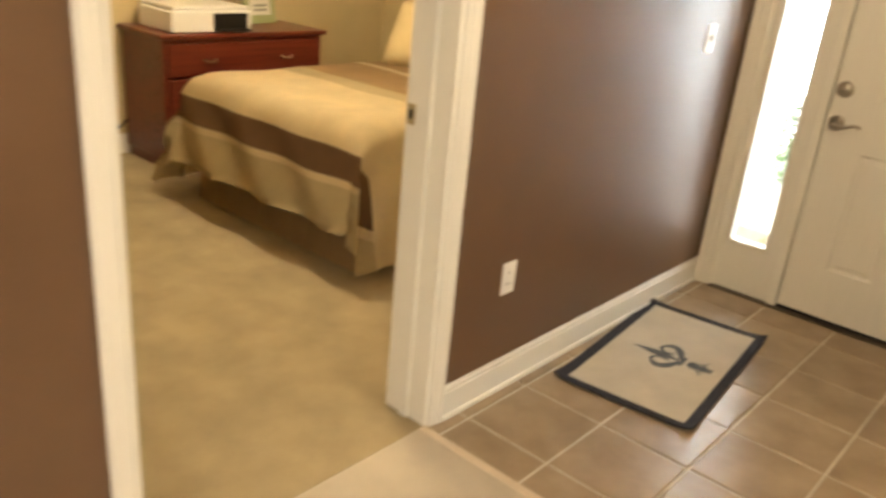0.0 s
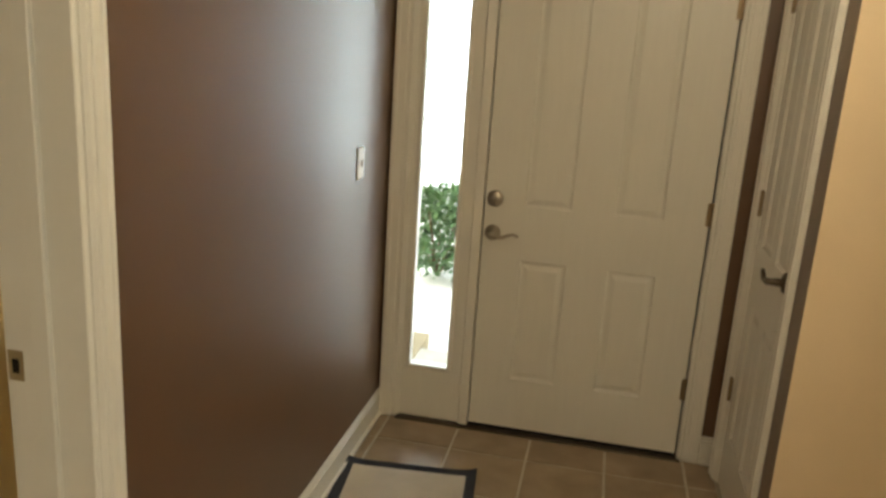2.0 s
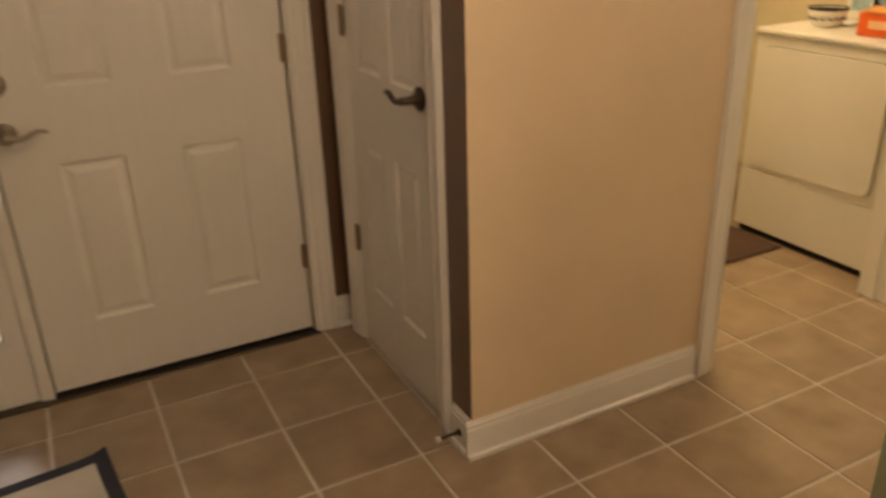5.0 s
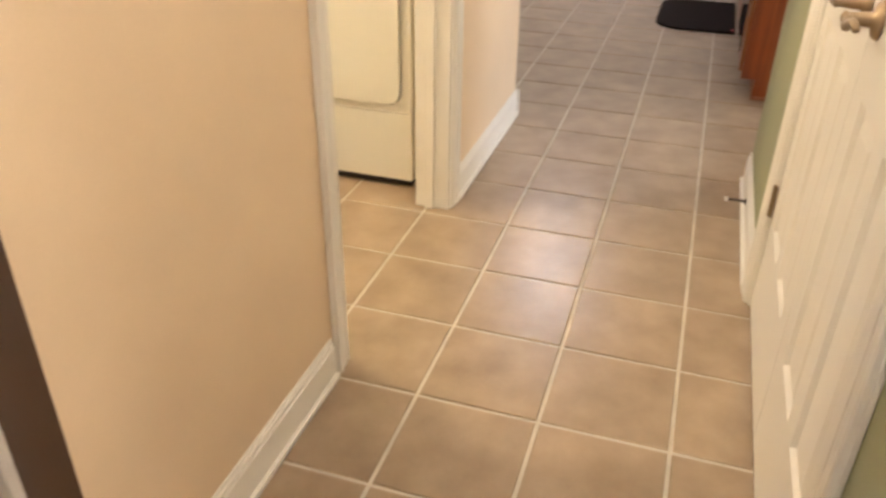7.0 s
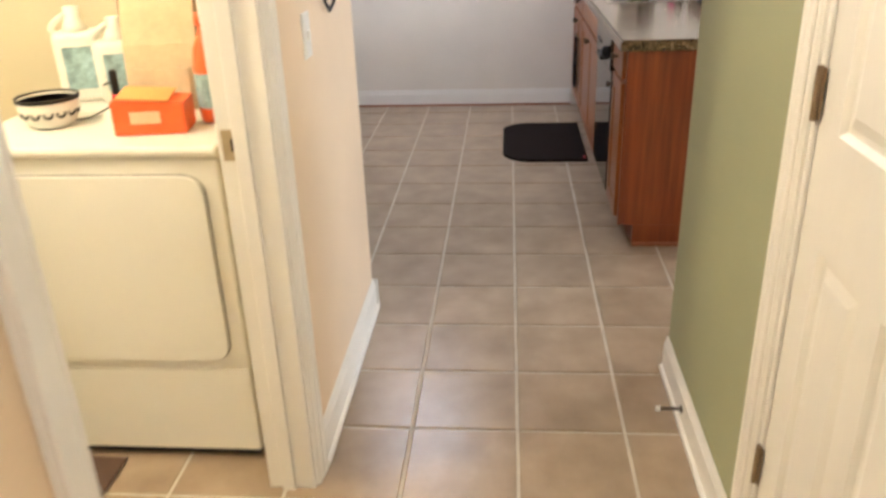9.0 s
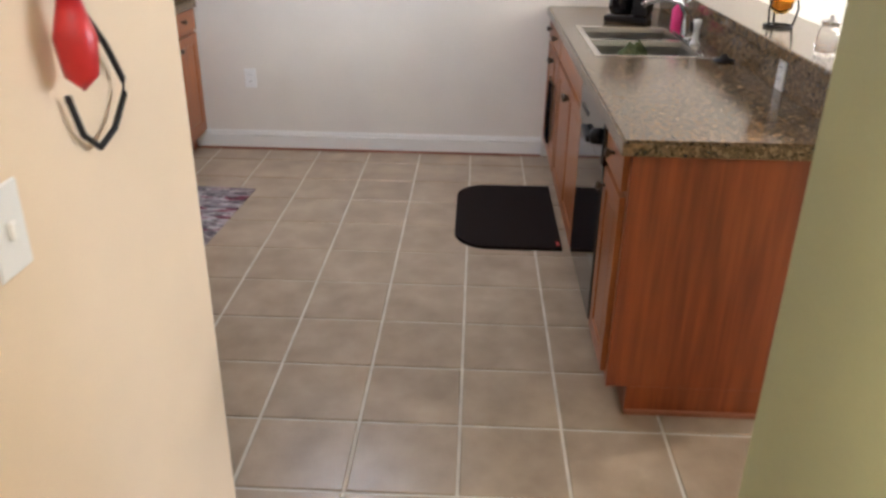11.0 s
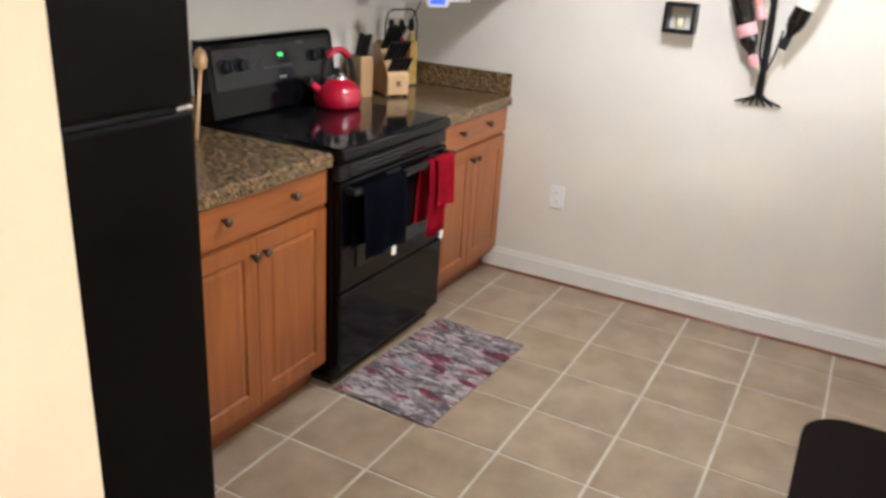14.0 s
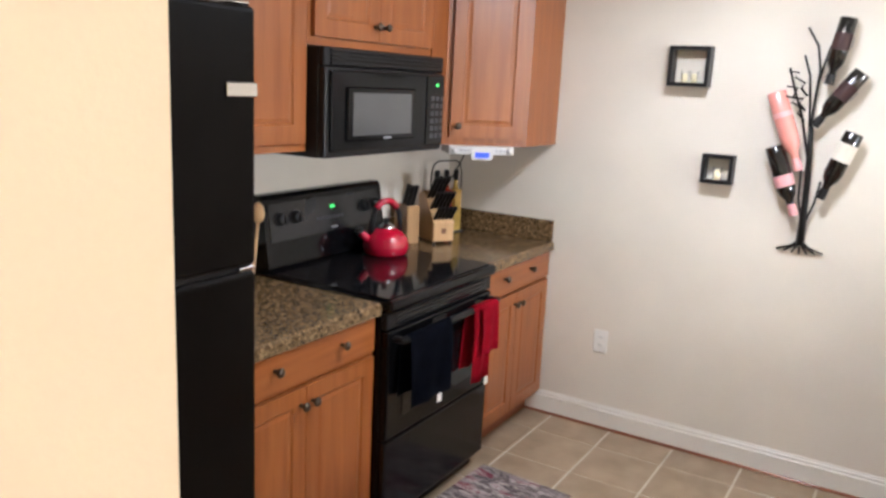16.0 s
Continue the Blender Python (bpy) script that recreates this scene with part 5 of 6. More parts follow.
for y0, z0, y1, z1, g, lab, lo_, label in (
        (0.475, 1.955, 0.515, 1.70, DARKG, "dark", (0.07, 0.15), "dark wine bottle with a dark red label on the rack"),
        (0.40, 1.75, 0.545, 1.535, DARKG, "dark", (0.07, 0.15), "dark wine bottle with a dark red label on the rack"),
        (0.395, 1.515, 0.485, 1.245, DARKG, "white", (0.05, 0.13), "dark wine bottle with a white label hung in the iron tree"),
        (0.705, 1.66, 0.58, 1.35, PINKG, "pink", (0.08, 0.10), "pink wine bottle hung in the iron tree"),
        (0.685, 1.44, 0.575, 1.165, DARKG, "pink", (0.13, 0.18), "dark wine bottle with a pink label hung in the iron tree")):
    a, b = Vector((XK - 0.062, y0 - 0.018, z0 + 0.02)), Vector((XK - 0.062, y1 - 0.018, z1 + 0.02))
    m = Matrix.Translation(a) @ (b - a).to_track_quat("Z", "Y").to_matrix().to_4x4()
    s = (b - a).length / 0.31
    ob = thing("wine_bottle", m, label, "bottle", "bottles in the wall rack")
    part("glass", lathe(bmesh.new(), [(r * min(1.0, s * 1.05), z * s) for r, z in BOT], 22), g, ob, smooth=True)
    part("paper_label", lathe(bmesh.new(), [(0.0388 * min(1.0, s * 1.05), lo_[0] * s), (0.0388 * min(1.0, s * 1.05), lo_[1] * s)], 22), LABELS[lab], ob, "paper label")
    if lab == "dark":
        part("label_emblem", bx(-0.012, 0.012, -0.0405, -0.0385, 0.085 * s, 0.13 * s, bevel=0.001), GREYP, ob, "pale emblem")
    part("capsule", lathe(bmesh.new(), [(0.0165, 0.262 * s), (0.0185, 0.312 * s)], 16), LABELS["pink"] if lab == "pink" else BLACKM, ob)

# small framed picture beside the iron tree
pic = thing("framed_picture", pose(XK, 0.15, 1.695, 0, 0, -90), "small dark wood framed picture on the kitchen end wall", "picture")
FRAMEW = wood("dark_frame_wood", (0.07, 0.035, 0.015), (0.12, 0.06, 0.025), "z", 0.4)
for a, b, c, d in ((-0.105, -0.087, -0.105, 0.105), (0.087, 0.105, -0.105, 0.105), (-0.087, 0.087, 0.087, 0.105), (-0.087, 0.087, -0.105, -0.087)):
    part("frame_bar", bx(a, b, -0.022, 0, c, d, bevel=0.003), FRAMEW, pic)
part("print", bx(-0.087, 0.087, -0.008, -0.001, -0.087, 0.087), mat("grey_beige_print", (0.42, 0.39, 0.34), 0.5, 0, 0.2, 14, 0), pic, "grey-beige print")

# ---- sink side ----
FS = -0.46
SX0 = 0.43


def turned(x1):
    return pose(x1, FS, 0, 0, 0, 180)


u1 = base_unit("base_cabinet", turned(0.765), 0.32, "narrow maple base cabinet with a drawer and one door", (0.16,), None)
u2 = base_unit("base_cabinet", turned(2.36), 0.98, "maple sink cabinet with two doors", (), 0.49, false_front=True)
u3 = base_unit("base_cabinet", turned(3.048), 0.685, "maple base cabinet with a drawer under the sink counter", (0.18, 0.5), 0.342)
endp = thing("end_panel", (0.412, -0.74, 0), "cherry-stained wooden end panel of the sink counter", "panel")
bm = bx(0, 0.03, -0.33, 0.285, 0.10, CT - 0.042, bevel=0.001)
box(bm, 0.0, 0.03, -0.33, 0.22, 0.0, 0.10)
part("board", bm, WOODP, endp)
part("base_moulding", bx(-0.014, -0.0005, -0.33, 0.22, 0, 0.018, bevel=0.003), SHOE, endp)
dw = thing("dishwasher", turned(1.378), "black dishwasher with a dial under the counter", "dishwasher")
part("tub", bx(0.004, 0.606, 0.02, 0.55, 0.10, 0.71), BLACKM, dw)
BLACKD = mat("black_dishwasher_panel", (0.004, 0.004, 0.0045), 0.07, 0, 0.2, 6, 0.01, 80, spec=0.5, rvar=0.02)
dd = part("door", bx(0.006, 0.604, -0.022, 0.018, 0.13, 0.70, bevel=0.006, seg=2), BLACKD, dw)
cpn = part("control_panel", bx(0.006, 0.604, -0.03, 0.018, 0.706, CT - 0.05, bevel=0.006, seg=2), BLACKD, dw)
part("dial", lathe(bmesh.new(), [(0.028, 0), (0.026, 0.02), (0.018, 0.028), (0.004, 0.03)], 20, turn=TURN_OUT), BLACKM, cpn, at=pose(0.50, -0.03, 0.775), smooth=True)
part("latch", bx(0.22, 0.38, -0.052, -0.03, 0.715, 0.74, bevel=0.005), BLACKM, cpn)
for k in range(4):
    part("button", bx(0.08 + 0.04 * k, 0.11 + 0.04 * k, -0.034, -0.03, 0.77, 0.785), bpy.data.materials["dark_button"], cpn)
part("toe_panel", bx(0.01, 0.60, 0.045, 0.06, 0.0, 0.12), BLACKM, dw)
SK = (1.575, 2.335, -1.0, -0.50)
counter("countertop", 0.40, XK - 0.001, -1.058, FS + 0.035, "brown granite-print sink countertop", (SK[0] + 0.012, SK[1] - 0.012, SK[2] + 0.012, SK[3] - 0.012))
BOWL = mat("satin_steel_bowl", (0.34, 0.32, 0.29), 0.33, 1.0, 0.08, 10, 0.04, 160)
sk = thing("kitchen_sink", (0, 0, CT), "double-bowl stainless steel sink with a faucet hole deck", "sink")
bm = bmesh.new()
r = 0.0035
xm = (SK[0] + SK[1]) / 2
for a in ((SK[0], SK[1], SK[3] - 0.028, SK[3]), (SK[0], SK[1], SK[2], SK[2] + 0.065), (SK[0], SK[0] + 0.028, SK[2] + 0.065, SK[3] - 0.028),
          (SK[1] - 0.028, SK[1], SK[2] + 0.065, SK[3] - 0.028), (xm - 0.016, xm + 0.016, SK[2] + 0.065, SK[3] - 0.028)):
    box(bm, *a, 0.0005, r, bevel=0.0014)
part("rim", bm, STEEL, sk)
for x0, x1 in ((SK[0] + 0.028, xm - 0.016), (xm + 0.016, SK[1] - 0.028)):
    bm = bmesh.new()
    y0, y1 = SK[2] + 0.065, SK[3] - 0.028
    rings = [[bm.verts.new((x, y, z)) for x, y in ((x0 + i, y0 + i), (x1 - i, y0 + i), (x1 - i, y1 - i), (x0 + i, y1 - i))] for i, z in ((0, 0.001), (0.006, -0.02), (0.012, -0.15), (0.035, -0.17))]
    for p, q in zip(rings, rings[1:]):
        for k in range(4):
            bm.faces.new((p[k], q[k], q[(k + 1) % 4], p[(k + 1) % 4]))
    bm.faces.new(rings[-1])
    bo = part("bowl", bm, BOWL, sk)
    part("drain", lathe(bmesh.new(), [(0.04, -0.169), (0.04, -0.166), (0.03, -0.167)], 20), CHROME, bo, at=pose((x0 + x1) / 2, (y0 + y1) / 2, 0))
fa = thing("faucet", (2.08, -0.968, CT + 0.004), "chrome kitchen faucet with a white pull-out spray", "faucet")
part("base", bx(-0.11, 0.11, -0.024, 0.024, 0, 0.012, bevel=0.005, seg=2), CHROME, fa)
part("spout", tube(bmesh.new(), [(0, 0, 0.01), (0, 0.0, 0.10), (0, 0.03, 0.15), (0, 0.10, 0.165), (0, 0.18, 0.15), (0, 0.20, 0.13)], 0.013, 12), CHROME, fa, smooth=True)
part("lever", tube(bmesh.new(), [(0, 0, 0.14), (0.02, -0.02, 0.17), (0.08, -0.03, 0.185)], 0.008, 8), CHROME, fa, smooth=True)
sp = thing("side_spray", (1.86, -0.968, CT + 0.004), "white side spray on the sink deck", "sprayer")
part("body", lathe(bmesh.new(), [(0.022, 0), (0.02, 0.012), (0.012, 0.02), (0.013, 0.06), (0.02, 0.09), (0.017, 0.105), (0.004, 0.11)], 18), PLASTIC, sp, smooth=True)
part("trigger", bx(-0.006, 0.006, 0.012, 0.03, 0.055, 0.10, bevel=0.003), BLACKM, sp)
so = thing("soap_bottle", (2.22, -0.968, CT + 0.004), "clear soap bottle with pink soap and a pump", "bottle")
part("body", lathe(bmesh.new(), [(0.028, 0), (0.03, 0.02), (0.03, 0.10), (0.012, 0.125)], 20), mat("pink_soap", (0.75, 0.06, 0.22), 0.2, 0, 0.05, 10, 0), so, smooth=True)
part("pump", tube(bmesh.new(), [(0, 0, 0.12), (0, 0, 0.17), (0, 0.035, 0.168)], 0.006, 8), PLASTIC, so, smooth=True)
spo = thing("dish_scrubber", (1.80, -0.70, CT - 0.168), "green scrubbing cloth heaped in the sink", "cloth")
bm = bmesh.new()
bmesh.ops.create_icosphere(bm, subdivisions=3, radius=0.07)
for v in bm.verts:
    v.co += v.co.normalized() * 0.03 * noise.noise(v.co * 30)
    v.co.z = max(0, v.co.z * 1.6 + 0.07)
part("cloth", bm, mat("green_scrubber", (0.07, 0.085, 0.03), 0.95, 0, 0.3, 30, 0.8, 120), spo)
stp = thing("sink_stopper", (1.52, -1.0, CT), "black rubber sink stopper on the counter", "stopper")
part("disc", lathe(bmesh.new(), [(0.04, 0), (0.042, 0.008), (0.02, 0.014), (0.008, 0.03), (0.002, 0.032)], 20), BLACKM, stp, smooth=True)
cof = thing("coffee_maker", pose(2.52, -0.80, CT, 0, 0, 160), "black drip coffee maker at the counter's far end", "coffee maker")
part("base", bx(-0.09, 0.09, -0.12, 0.10, 0, 0.035, bevel=0.008), BLACKM, cof)
part("tower", bx(-0.09, 0.09, 0.02, 0.10, 0.035, 0.30, bevel=0.01), BLACKM, cof)
part("filter_head", bx(-0.09, 0.09, -0.11, 0.02, 0.21, 0.30, bevel=0.012), BLACKM, cof)
part("carafe", lathe(bmesh.new(), [(0.055, 0.038), (0.066, 0.07), (0.06, 0.14), (0.045, 0.165)], 22), BLACKG, cof, at=pose(0, -0.05, 0), smooth=True)
part("hot_plate", lathe(bmesh.new(), [(0.065, 0.035), (0.065, 0.038), (0.01, 0.038)], 22), STEEL, cof, at=pose(0, -0.05, 0))
ht = thing("hanging_hand_towel", pose(2.62, FS + 0.0195, 0.53), "dark towel hanging over a sink cabinet door", "towel")
bm = bmesh.new()
rows = []
for k in range(12):
    z = 0.03 - 0.33 * k / 11
    rows.append([bm.verts.new(((i / 14 - 0.5) * 0.15 * (1 - 0.015 * k), 0.016 + 0.008 * math.sin(i * 0.9 + 0.2 * k), z)) for i in range(15)])
for p, q in zip(rows, rows[1:]):
    for i in range(14):
        bm.faces.new((p[i], p[i + 1], q[i + 1], q[i]))
bmesh.ops.solidify(bm, geom=bm.faces[:], thickness=0.006)
bmesh.ops.recalc_face_normals(bm, faces=bm.faces)
part("cloth", bm, NAVYT, ht, smooth=True)
part("bar", tube(bmesh.new(), [(-0.11, 0.0, 0.03), (-0.11, 0.012, 0.035), (0.11, 0.012, 0.035), (0.11, 0.0, 0.03)], 0.005, 8), BRONZE, ht, smooth=True)
# dark cushioned mat before the sink
bm = bx(1.63, 2.455, FS + 0.02, 0.062, 0.001, 0.016)
bmesh.ops.bevel(bm, geom=[e for e in bm.edges if abs(e.verts[0].co.z - e.verts[1].co.z) > 0.005 and e.verts[0].co.y > 0], offset=0.17, segments=10, affect="EDGES", profile=0.5)
smat = thing("sink_mat", (0, 0, 0), "dark brown cushioned mat with rounded corners before the sink", "mat")
part("mat_body", bm, mat("dark_rubber_mat", (0.010, 0.006, 0.005), 0.85, 0, 0.2, 8, 0.6, 240, spec=0.12), smat)
part("brand_mark", bx(1.66, 1.70, -0.43, -0.415, 0.0162, 0.0166), REDP, smat, "small red mark")
# bar ledge and its things
ledge = thing("bar_ledge", (0, 0, 0), "raised granite-print bar ledge on the low wall", "countertop")
part("ledge_top", bx(0.43, XK - 0.002, -1.34, -1.03, 1.0205, 1.058, bevel=0.006, seg=2), LAMINATE, ledge)
part("edge_strip", bx(0.431, XK - 0.003, -1.03, -1.027, 1.019, 1.051), LAMINATE, ledge)
plate("counter_outlet", pose(1.05, -1.0595, 0.962, 0, 0, 180), "outlet", "white outlet plate on the low splash wall")
lan = thing("candle_lantern", (1.42, -1.15, 1.0585), "iron stand with an amber glass candle cup on the ledge", "candle holder")
part("stand", tube(bmesh.new(), arc(lambda u: (0.05 * math.cos(6.283 * u), 0.05 * math.sin(6.283 * u), 0.005), 20), 0.005, 6), IRON, lan, smooth=True)
for k in range(3):
    a = 2.094 * k
    part("strut", tube(bmesh.new(), [(0.05 * math.cos(a), 0.05 * math.sin(a), 0.005), (0.062 * math.cos(a), 0.062 * math.sin(a), 0.07), (0.045 * math.cos(a), 0.045 * math.sin(a), 0.14)], 0.004, 6), IRON, lan, smooth=True)
part("cup", lathe(bmesh.new(), [(0.02, 0.05), (0.04, 0.07), (0.05, 0.12), (0.046, 0.16), (0.043, 0.16), (0.046, 0.12), (0.036, 0.075), (0.002, 0.056)], 22), glass("amber_glass", (0.95, 0.6, 0.15), 0.1), lan, smooth=True)
for x, y in ((0.87, -1.11), (0.79, -1.16)):
    ob = thing("glass_jar", (x, y, 1.0585), "small clear glass jar on the ledge", "jar")
    part("jar", lathe(bmesh.new(), [(0.03, 0), (0.034, 0.01), (0.034, 0.07), (0.026, 0.085), (0.026, 0.095), (0.023, 0.095), (0.023, 0.084), (0.03, 0.068), (0.03, 0.012), (0.001, 0.006)], 20), CLEAR, ob, smooth=True)
    part("lid", lathe(bmesh.new(), [(0.028, 0.096), (0.028, 0.106), (0.006, 0.108), (0.007, 0.12), (0.001, 0.122)], 18), STEEL, ob, smooth=True)
# wall calendar cord and red ornament on the hallway wall's end
orn = thing("wall_ornament", (-0.52, YH, 1.36), "dark wall ornament with a red drop and looped strap", "wall ornament")
part("head", lathe(bmesh.new(), [(0.001, 0), (0.035, 0.012), (0.04, 0.05), (0.02, 0.075), (0.001, 0.08)], 18, at=(-0.13, -0.045, 0.03)), BRONZE, orn, smooth=True)
part("drop", lathe(bmesh.new(), [(0.001, -0.11), (0.022, -0.09), (0.028, -0.04), (0.012, 0.02)], 18, at=(-0.135, -0.04, 0.02)), REDP, orn, "red drop", smooth=True)
part("strap", tube(bmesh.new(), [(-0.10, -0.012, 0.05), (-0.05, -0.014, 0.0), (-0.005, -0.016, -0.05), (0.032, -0.018, -0.11), (0.03, -0.018, -0.135), (-0.02, -0.018, -0.175), (-0.07, -0.016, -0.19), (-0.11, -0.014, -0.16), (-0.13, -0.012, -0.10)], 0.005, 8), BLACKM, orn, smooth=True)

# ---- bedroom ----
QUILT_A = mat("cream_quilt", (0.76, 0.62, 0.37), 0.9, 0, 0.08, 6, 0.5, 160)
QUILT_B = mat("brown_quilt_band", (0.22, 0.12, 0.055), 0.9, 0, 0.1, 6, 0.5, 160)
QUILT_C = mat("olive_quilt", (0.58, 0.46, 0.25), 0.9, 0, 0.08, 6, 0.5, 160)
QUILT_D = mat("tan_quilt_band", (0.46, 0.30, 0.14), 0.9, 0, 0.08, 6, 0.5, 160)
BX0, BX1, BY0, BY1, BZ = -6.80, -5.45, 0.12, 2.08, 0.69
bed = thing("bed", ((BX0 + BX1) / 2, (BY0 + BY1) / 2, 0.006), "made bed with a cream quilt striped in brown", "bed")
hw, hl = (BX1 - BX0) / 2, (BY1 - BY0) / 2
part("mattress", bx(-hw + 0.06, hw - 0.06, -hl + 0.08, hl - 0.05, 0.18, BZ - 0.03, bevel=0.06, seg=3), QUILT_C, bed)
for x in (-hw + 0.12, hw - 0.12):
    for y in (-hl + 0.15, hl - 0.12):
        part("leg", rod(bmesh.new(), (x, y, 0), (x, y, 0.18), 0.03), CHERRY, bed)
part("bed_frame", bx(-hw + 0.08, hw - 0.08, -hl + 0.1, hl - 0.04, 0.12, 0.18), CHERRY, bed)


def quilt():
    """The quilt: a flat top that turns down over the foot and both sides, in rows along the bed."""
    bm = bmesh.new()
    nx, ny = 56, 72
    drop = 0.48
    vs = {}
    rr = 0.10
    for i in range(nx + 1):
        for j in range(ny + 1):
            s = (i / nx - 0.5) * (2 * hw + 2 * (drop + 0.16))
            t = -(hl + drop) + j / ny * (2 * hl - 0.2 + drop)
            over_x, over_y = max(0, abs(s) - hw + rr), max(0, -t - hl + rr)

            def bend(o):
                if o <= 0:
                    return 0.0, 0.0
                a = min(o / rr, math.pi / 2)
                return rr * math.sin(a), rr * (1 - math.cos(a)) + max(0, o - rr * math.pi / 2)
            ax, dx = bend(over_x)
            ay, dy = bend(over_y)
            x = math.copysign(min(abs(s), hw - rr) + ax, s)
            y = max(t, -hl + rr) - ay
            if over_x > 0 and over_y > 0:
                d = max(dx, dy)
            else:
                d = dx + dy
            d = min(d, 0.46 + 0.15 * min(1, max(0, over_x - 0.5 * over_y) / 0.25))
            fold = 0.02 * math.sin(14 * (s + t)) * min(1, d / 0.3) if d > 0.1 else 0
            flare = 0.10 * d / 0.46
            if over_x > 0:
                x += math.copysign(fold + flare * (dx >= dy * 0.6), s)
            if over_y > 0:
                y -= fold + flare * (dy >= dx * 0.6)
            z = BZ - d + (0.012 * noise.noise((x * 3, y * 3, 0)) if d < 0.05 else 0)
            vs[i, j] = bm.verts.new((x, y, z))
    cut = [(0.22, 2), (0.255, 0), (0.40, 1), (0.425, 0)]
    for i in range(nx):
        for j in range(ny):
            f = bm.faces.new((vs[i, j], vs[i + 1, j], vs[i + 1, j + 1], vs[i, j + 1]))
            f.smooth = True
            t = (j + 0.5) / ny * (2 * hl - 0.2 + drop)
            f.material_index = 2 if t < 0.25 else 0 if t < 0.275 else 1 if t < 0.40 else 0 if t < 0.425 else 0 if t < 1.0 else 2 if t < 1.15 else 3 if t < 1.55 else 0 if t < 1.62 else 3 if t < 1.9 else 2
    bmesh.ops.solidify(bm, geom=bm.faces[:], thickness=0.02)
    return bm


part("quilt", quilt(), [QUILT_A, QUILT_B, QUILT_C, QUILT_D], bed, "cream quilt with brown and tan bands", smooth=True)
bm = bmesh.new()
pts = [(-hw + 0.04, hl * 0.3), (-hw + 0.04, -hl + 0.05), (hw - 0.04, -hl + 0.05), (hw - 0.04, hl * 0.3)]
ring = []
for a, b in zip(pts, pts[1:]):
    for k in range(40):
        u = k / 40
        ring.append((a[0] + (b[0] - a[0]) * u, a[1] + (b[1] - a[1]) * u))
rows = [[bm.verts.new((x * (1 + o), y * (1 + o) + 0.006 * math.sin(k * 1.9), z)) for k, (x, y) in enumerate(ring)] for z, o in ((0.25, 0.0), (0.004, 0.02))]
for k in range(len(ring) - 1):
    bm.faces.new((rows[0][k], rows[0][k + 1], rows[1][k + 1], rows[1][k]))
bmesh.ops.solidify(bm, geom=bm.faces[:], thickness=0.004)
part("bed_skirt", bm, QUILT_D, bed, "brown gathered bed skirt", smooth=True)
part("headboard", bx(-hw, hw, hl - 0.03, hl + 0.03, 0.1, 1.15, bevel=0.015, seg=2), CHERRY, bed, "dark cherry headboard")


def pillow(name, m, w, h, t, material, label, band=None):
    bm = bmesh.new()
    n = 14
    side = {}
    for s in (1, -1):
        for i in range(n + 1):
            for j in range(n + 1):
                u, v = i / n * 2 - 1, j / n * 2 - 1
                k = max(0, (1 - u ** 4) * (1 - v ** 4)) ** 0.5
                if s < 0 and k == 0:
                    side[s, i, j] = side[1, i, j]
                    continue
                pinch = 1 - 0.06 * (1 - abs(u * v))
                side[s, i, j] = bm.verts.new((u * w / 2 * pinch, s * t / 2 * k, v * h / 2 * pinch))
    for s in (1, -1):
        for i in range(n):
            for j in range(n):
                q = (side[s, i, j], side[s, i + 1, j], side[s, i + 1, j + 1], side[s, i, j + 1])
                f = bm.faces.new(q if s < 0 else q[::-1])
                if band and band[0] < (i + 0.5) / n < band[1]:
                    f.material_index = 1
    ob = new(name, mesh_of(bm, [material, QUILT_B], True))
    ob.matrix_basis = m
    return tagged(ob, label, "pillow", "pillows on the bed")


pillow("bed_pillow", pose(-6.52, 1.72, 0.955, -18, 0, 0), 0.60, 0.58, 0.18, QUILT_A, "large cream square pillow leaning on the headboard")
pillow("bed_pillow", pose(-5.82, 1.80, 0.955, -18, 0, 0), 0.60, 0.58, 0.18, QUILT_A, "large cream square pillow leaning on the headboard")
pillow("bed_pillow", pose(-6.47, 1.52, 0.875, -26, 0, 6), 0.46, 0.44, 0.17, QUILT_C, "olive cushion with a brown band on the bed", (0.55, 0.8))
pillow("bed_pillow", pose(-5.80, 1.58, 0.875, -26, 0, -4), 0.46, 0.44, 0.17, QUILT_A, "cream cushion with a brown band on the bed", (0.3, 0.6))

# dresser, printer and picture on the far wall
dr = thing("dresser", (-7.515, 0.83, 0.006), "dark cherry dresser with drawers and metal pulls", "dresser")
part("body", bx(-0.24, 0.23, -0.575, 0.575, 0.06, 0.77, bevel=0.004), CHERRY, dr)
part("top", bx(-0.25, 0.26, -0.60, 0.60, 0.77, 0.80, bevel=0.008, seg=2), CHERRY, dr)
part("plinth", bx(-0.23, 0.21, -0.565, 0.565, 0, 0.06), CHERRY, dr)
for r_, (z0, z1) in enumerate(((0.555, 0.745), (0.335, 0.54), (0.10, 0.32))):
    d = part("drawer_front", bx(0.23, 0.248, -0.545, 0.545, z0, z1, bevel=0.006), CHERRY, dr)
    for y in (-0.28, 0.28):
        part("pull", tube(bmesh.new(), [(0.248, y - 0.04, (z0 + z1) / 2), (0.272, y - 0.025, (z0 + z1) / 2 - 0.01), (0.272, y + 0.025, (z0 + z1) / 2 - 0.01), (0.248, y + 0.04, (z0 + z1) / 2)], 0.006, 8), BRASS, d, smooth=True)
pr_ = thing("printer", (-7.50, 0.60, 0.8065), "white and black inkjet printer on the dresser", "printer")
part("body", bx(-0.18, 0.20, -0.27, 0.27, 0, 0.125, bevel=0.012, seg=2), PLASTIC, pr_)
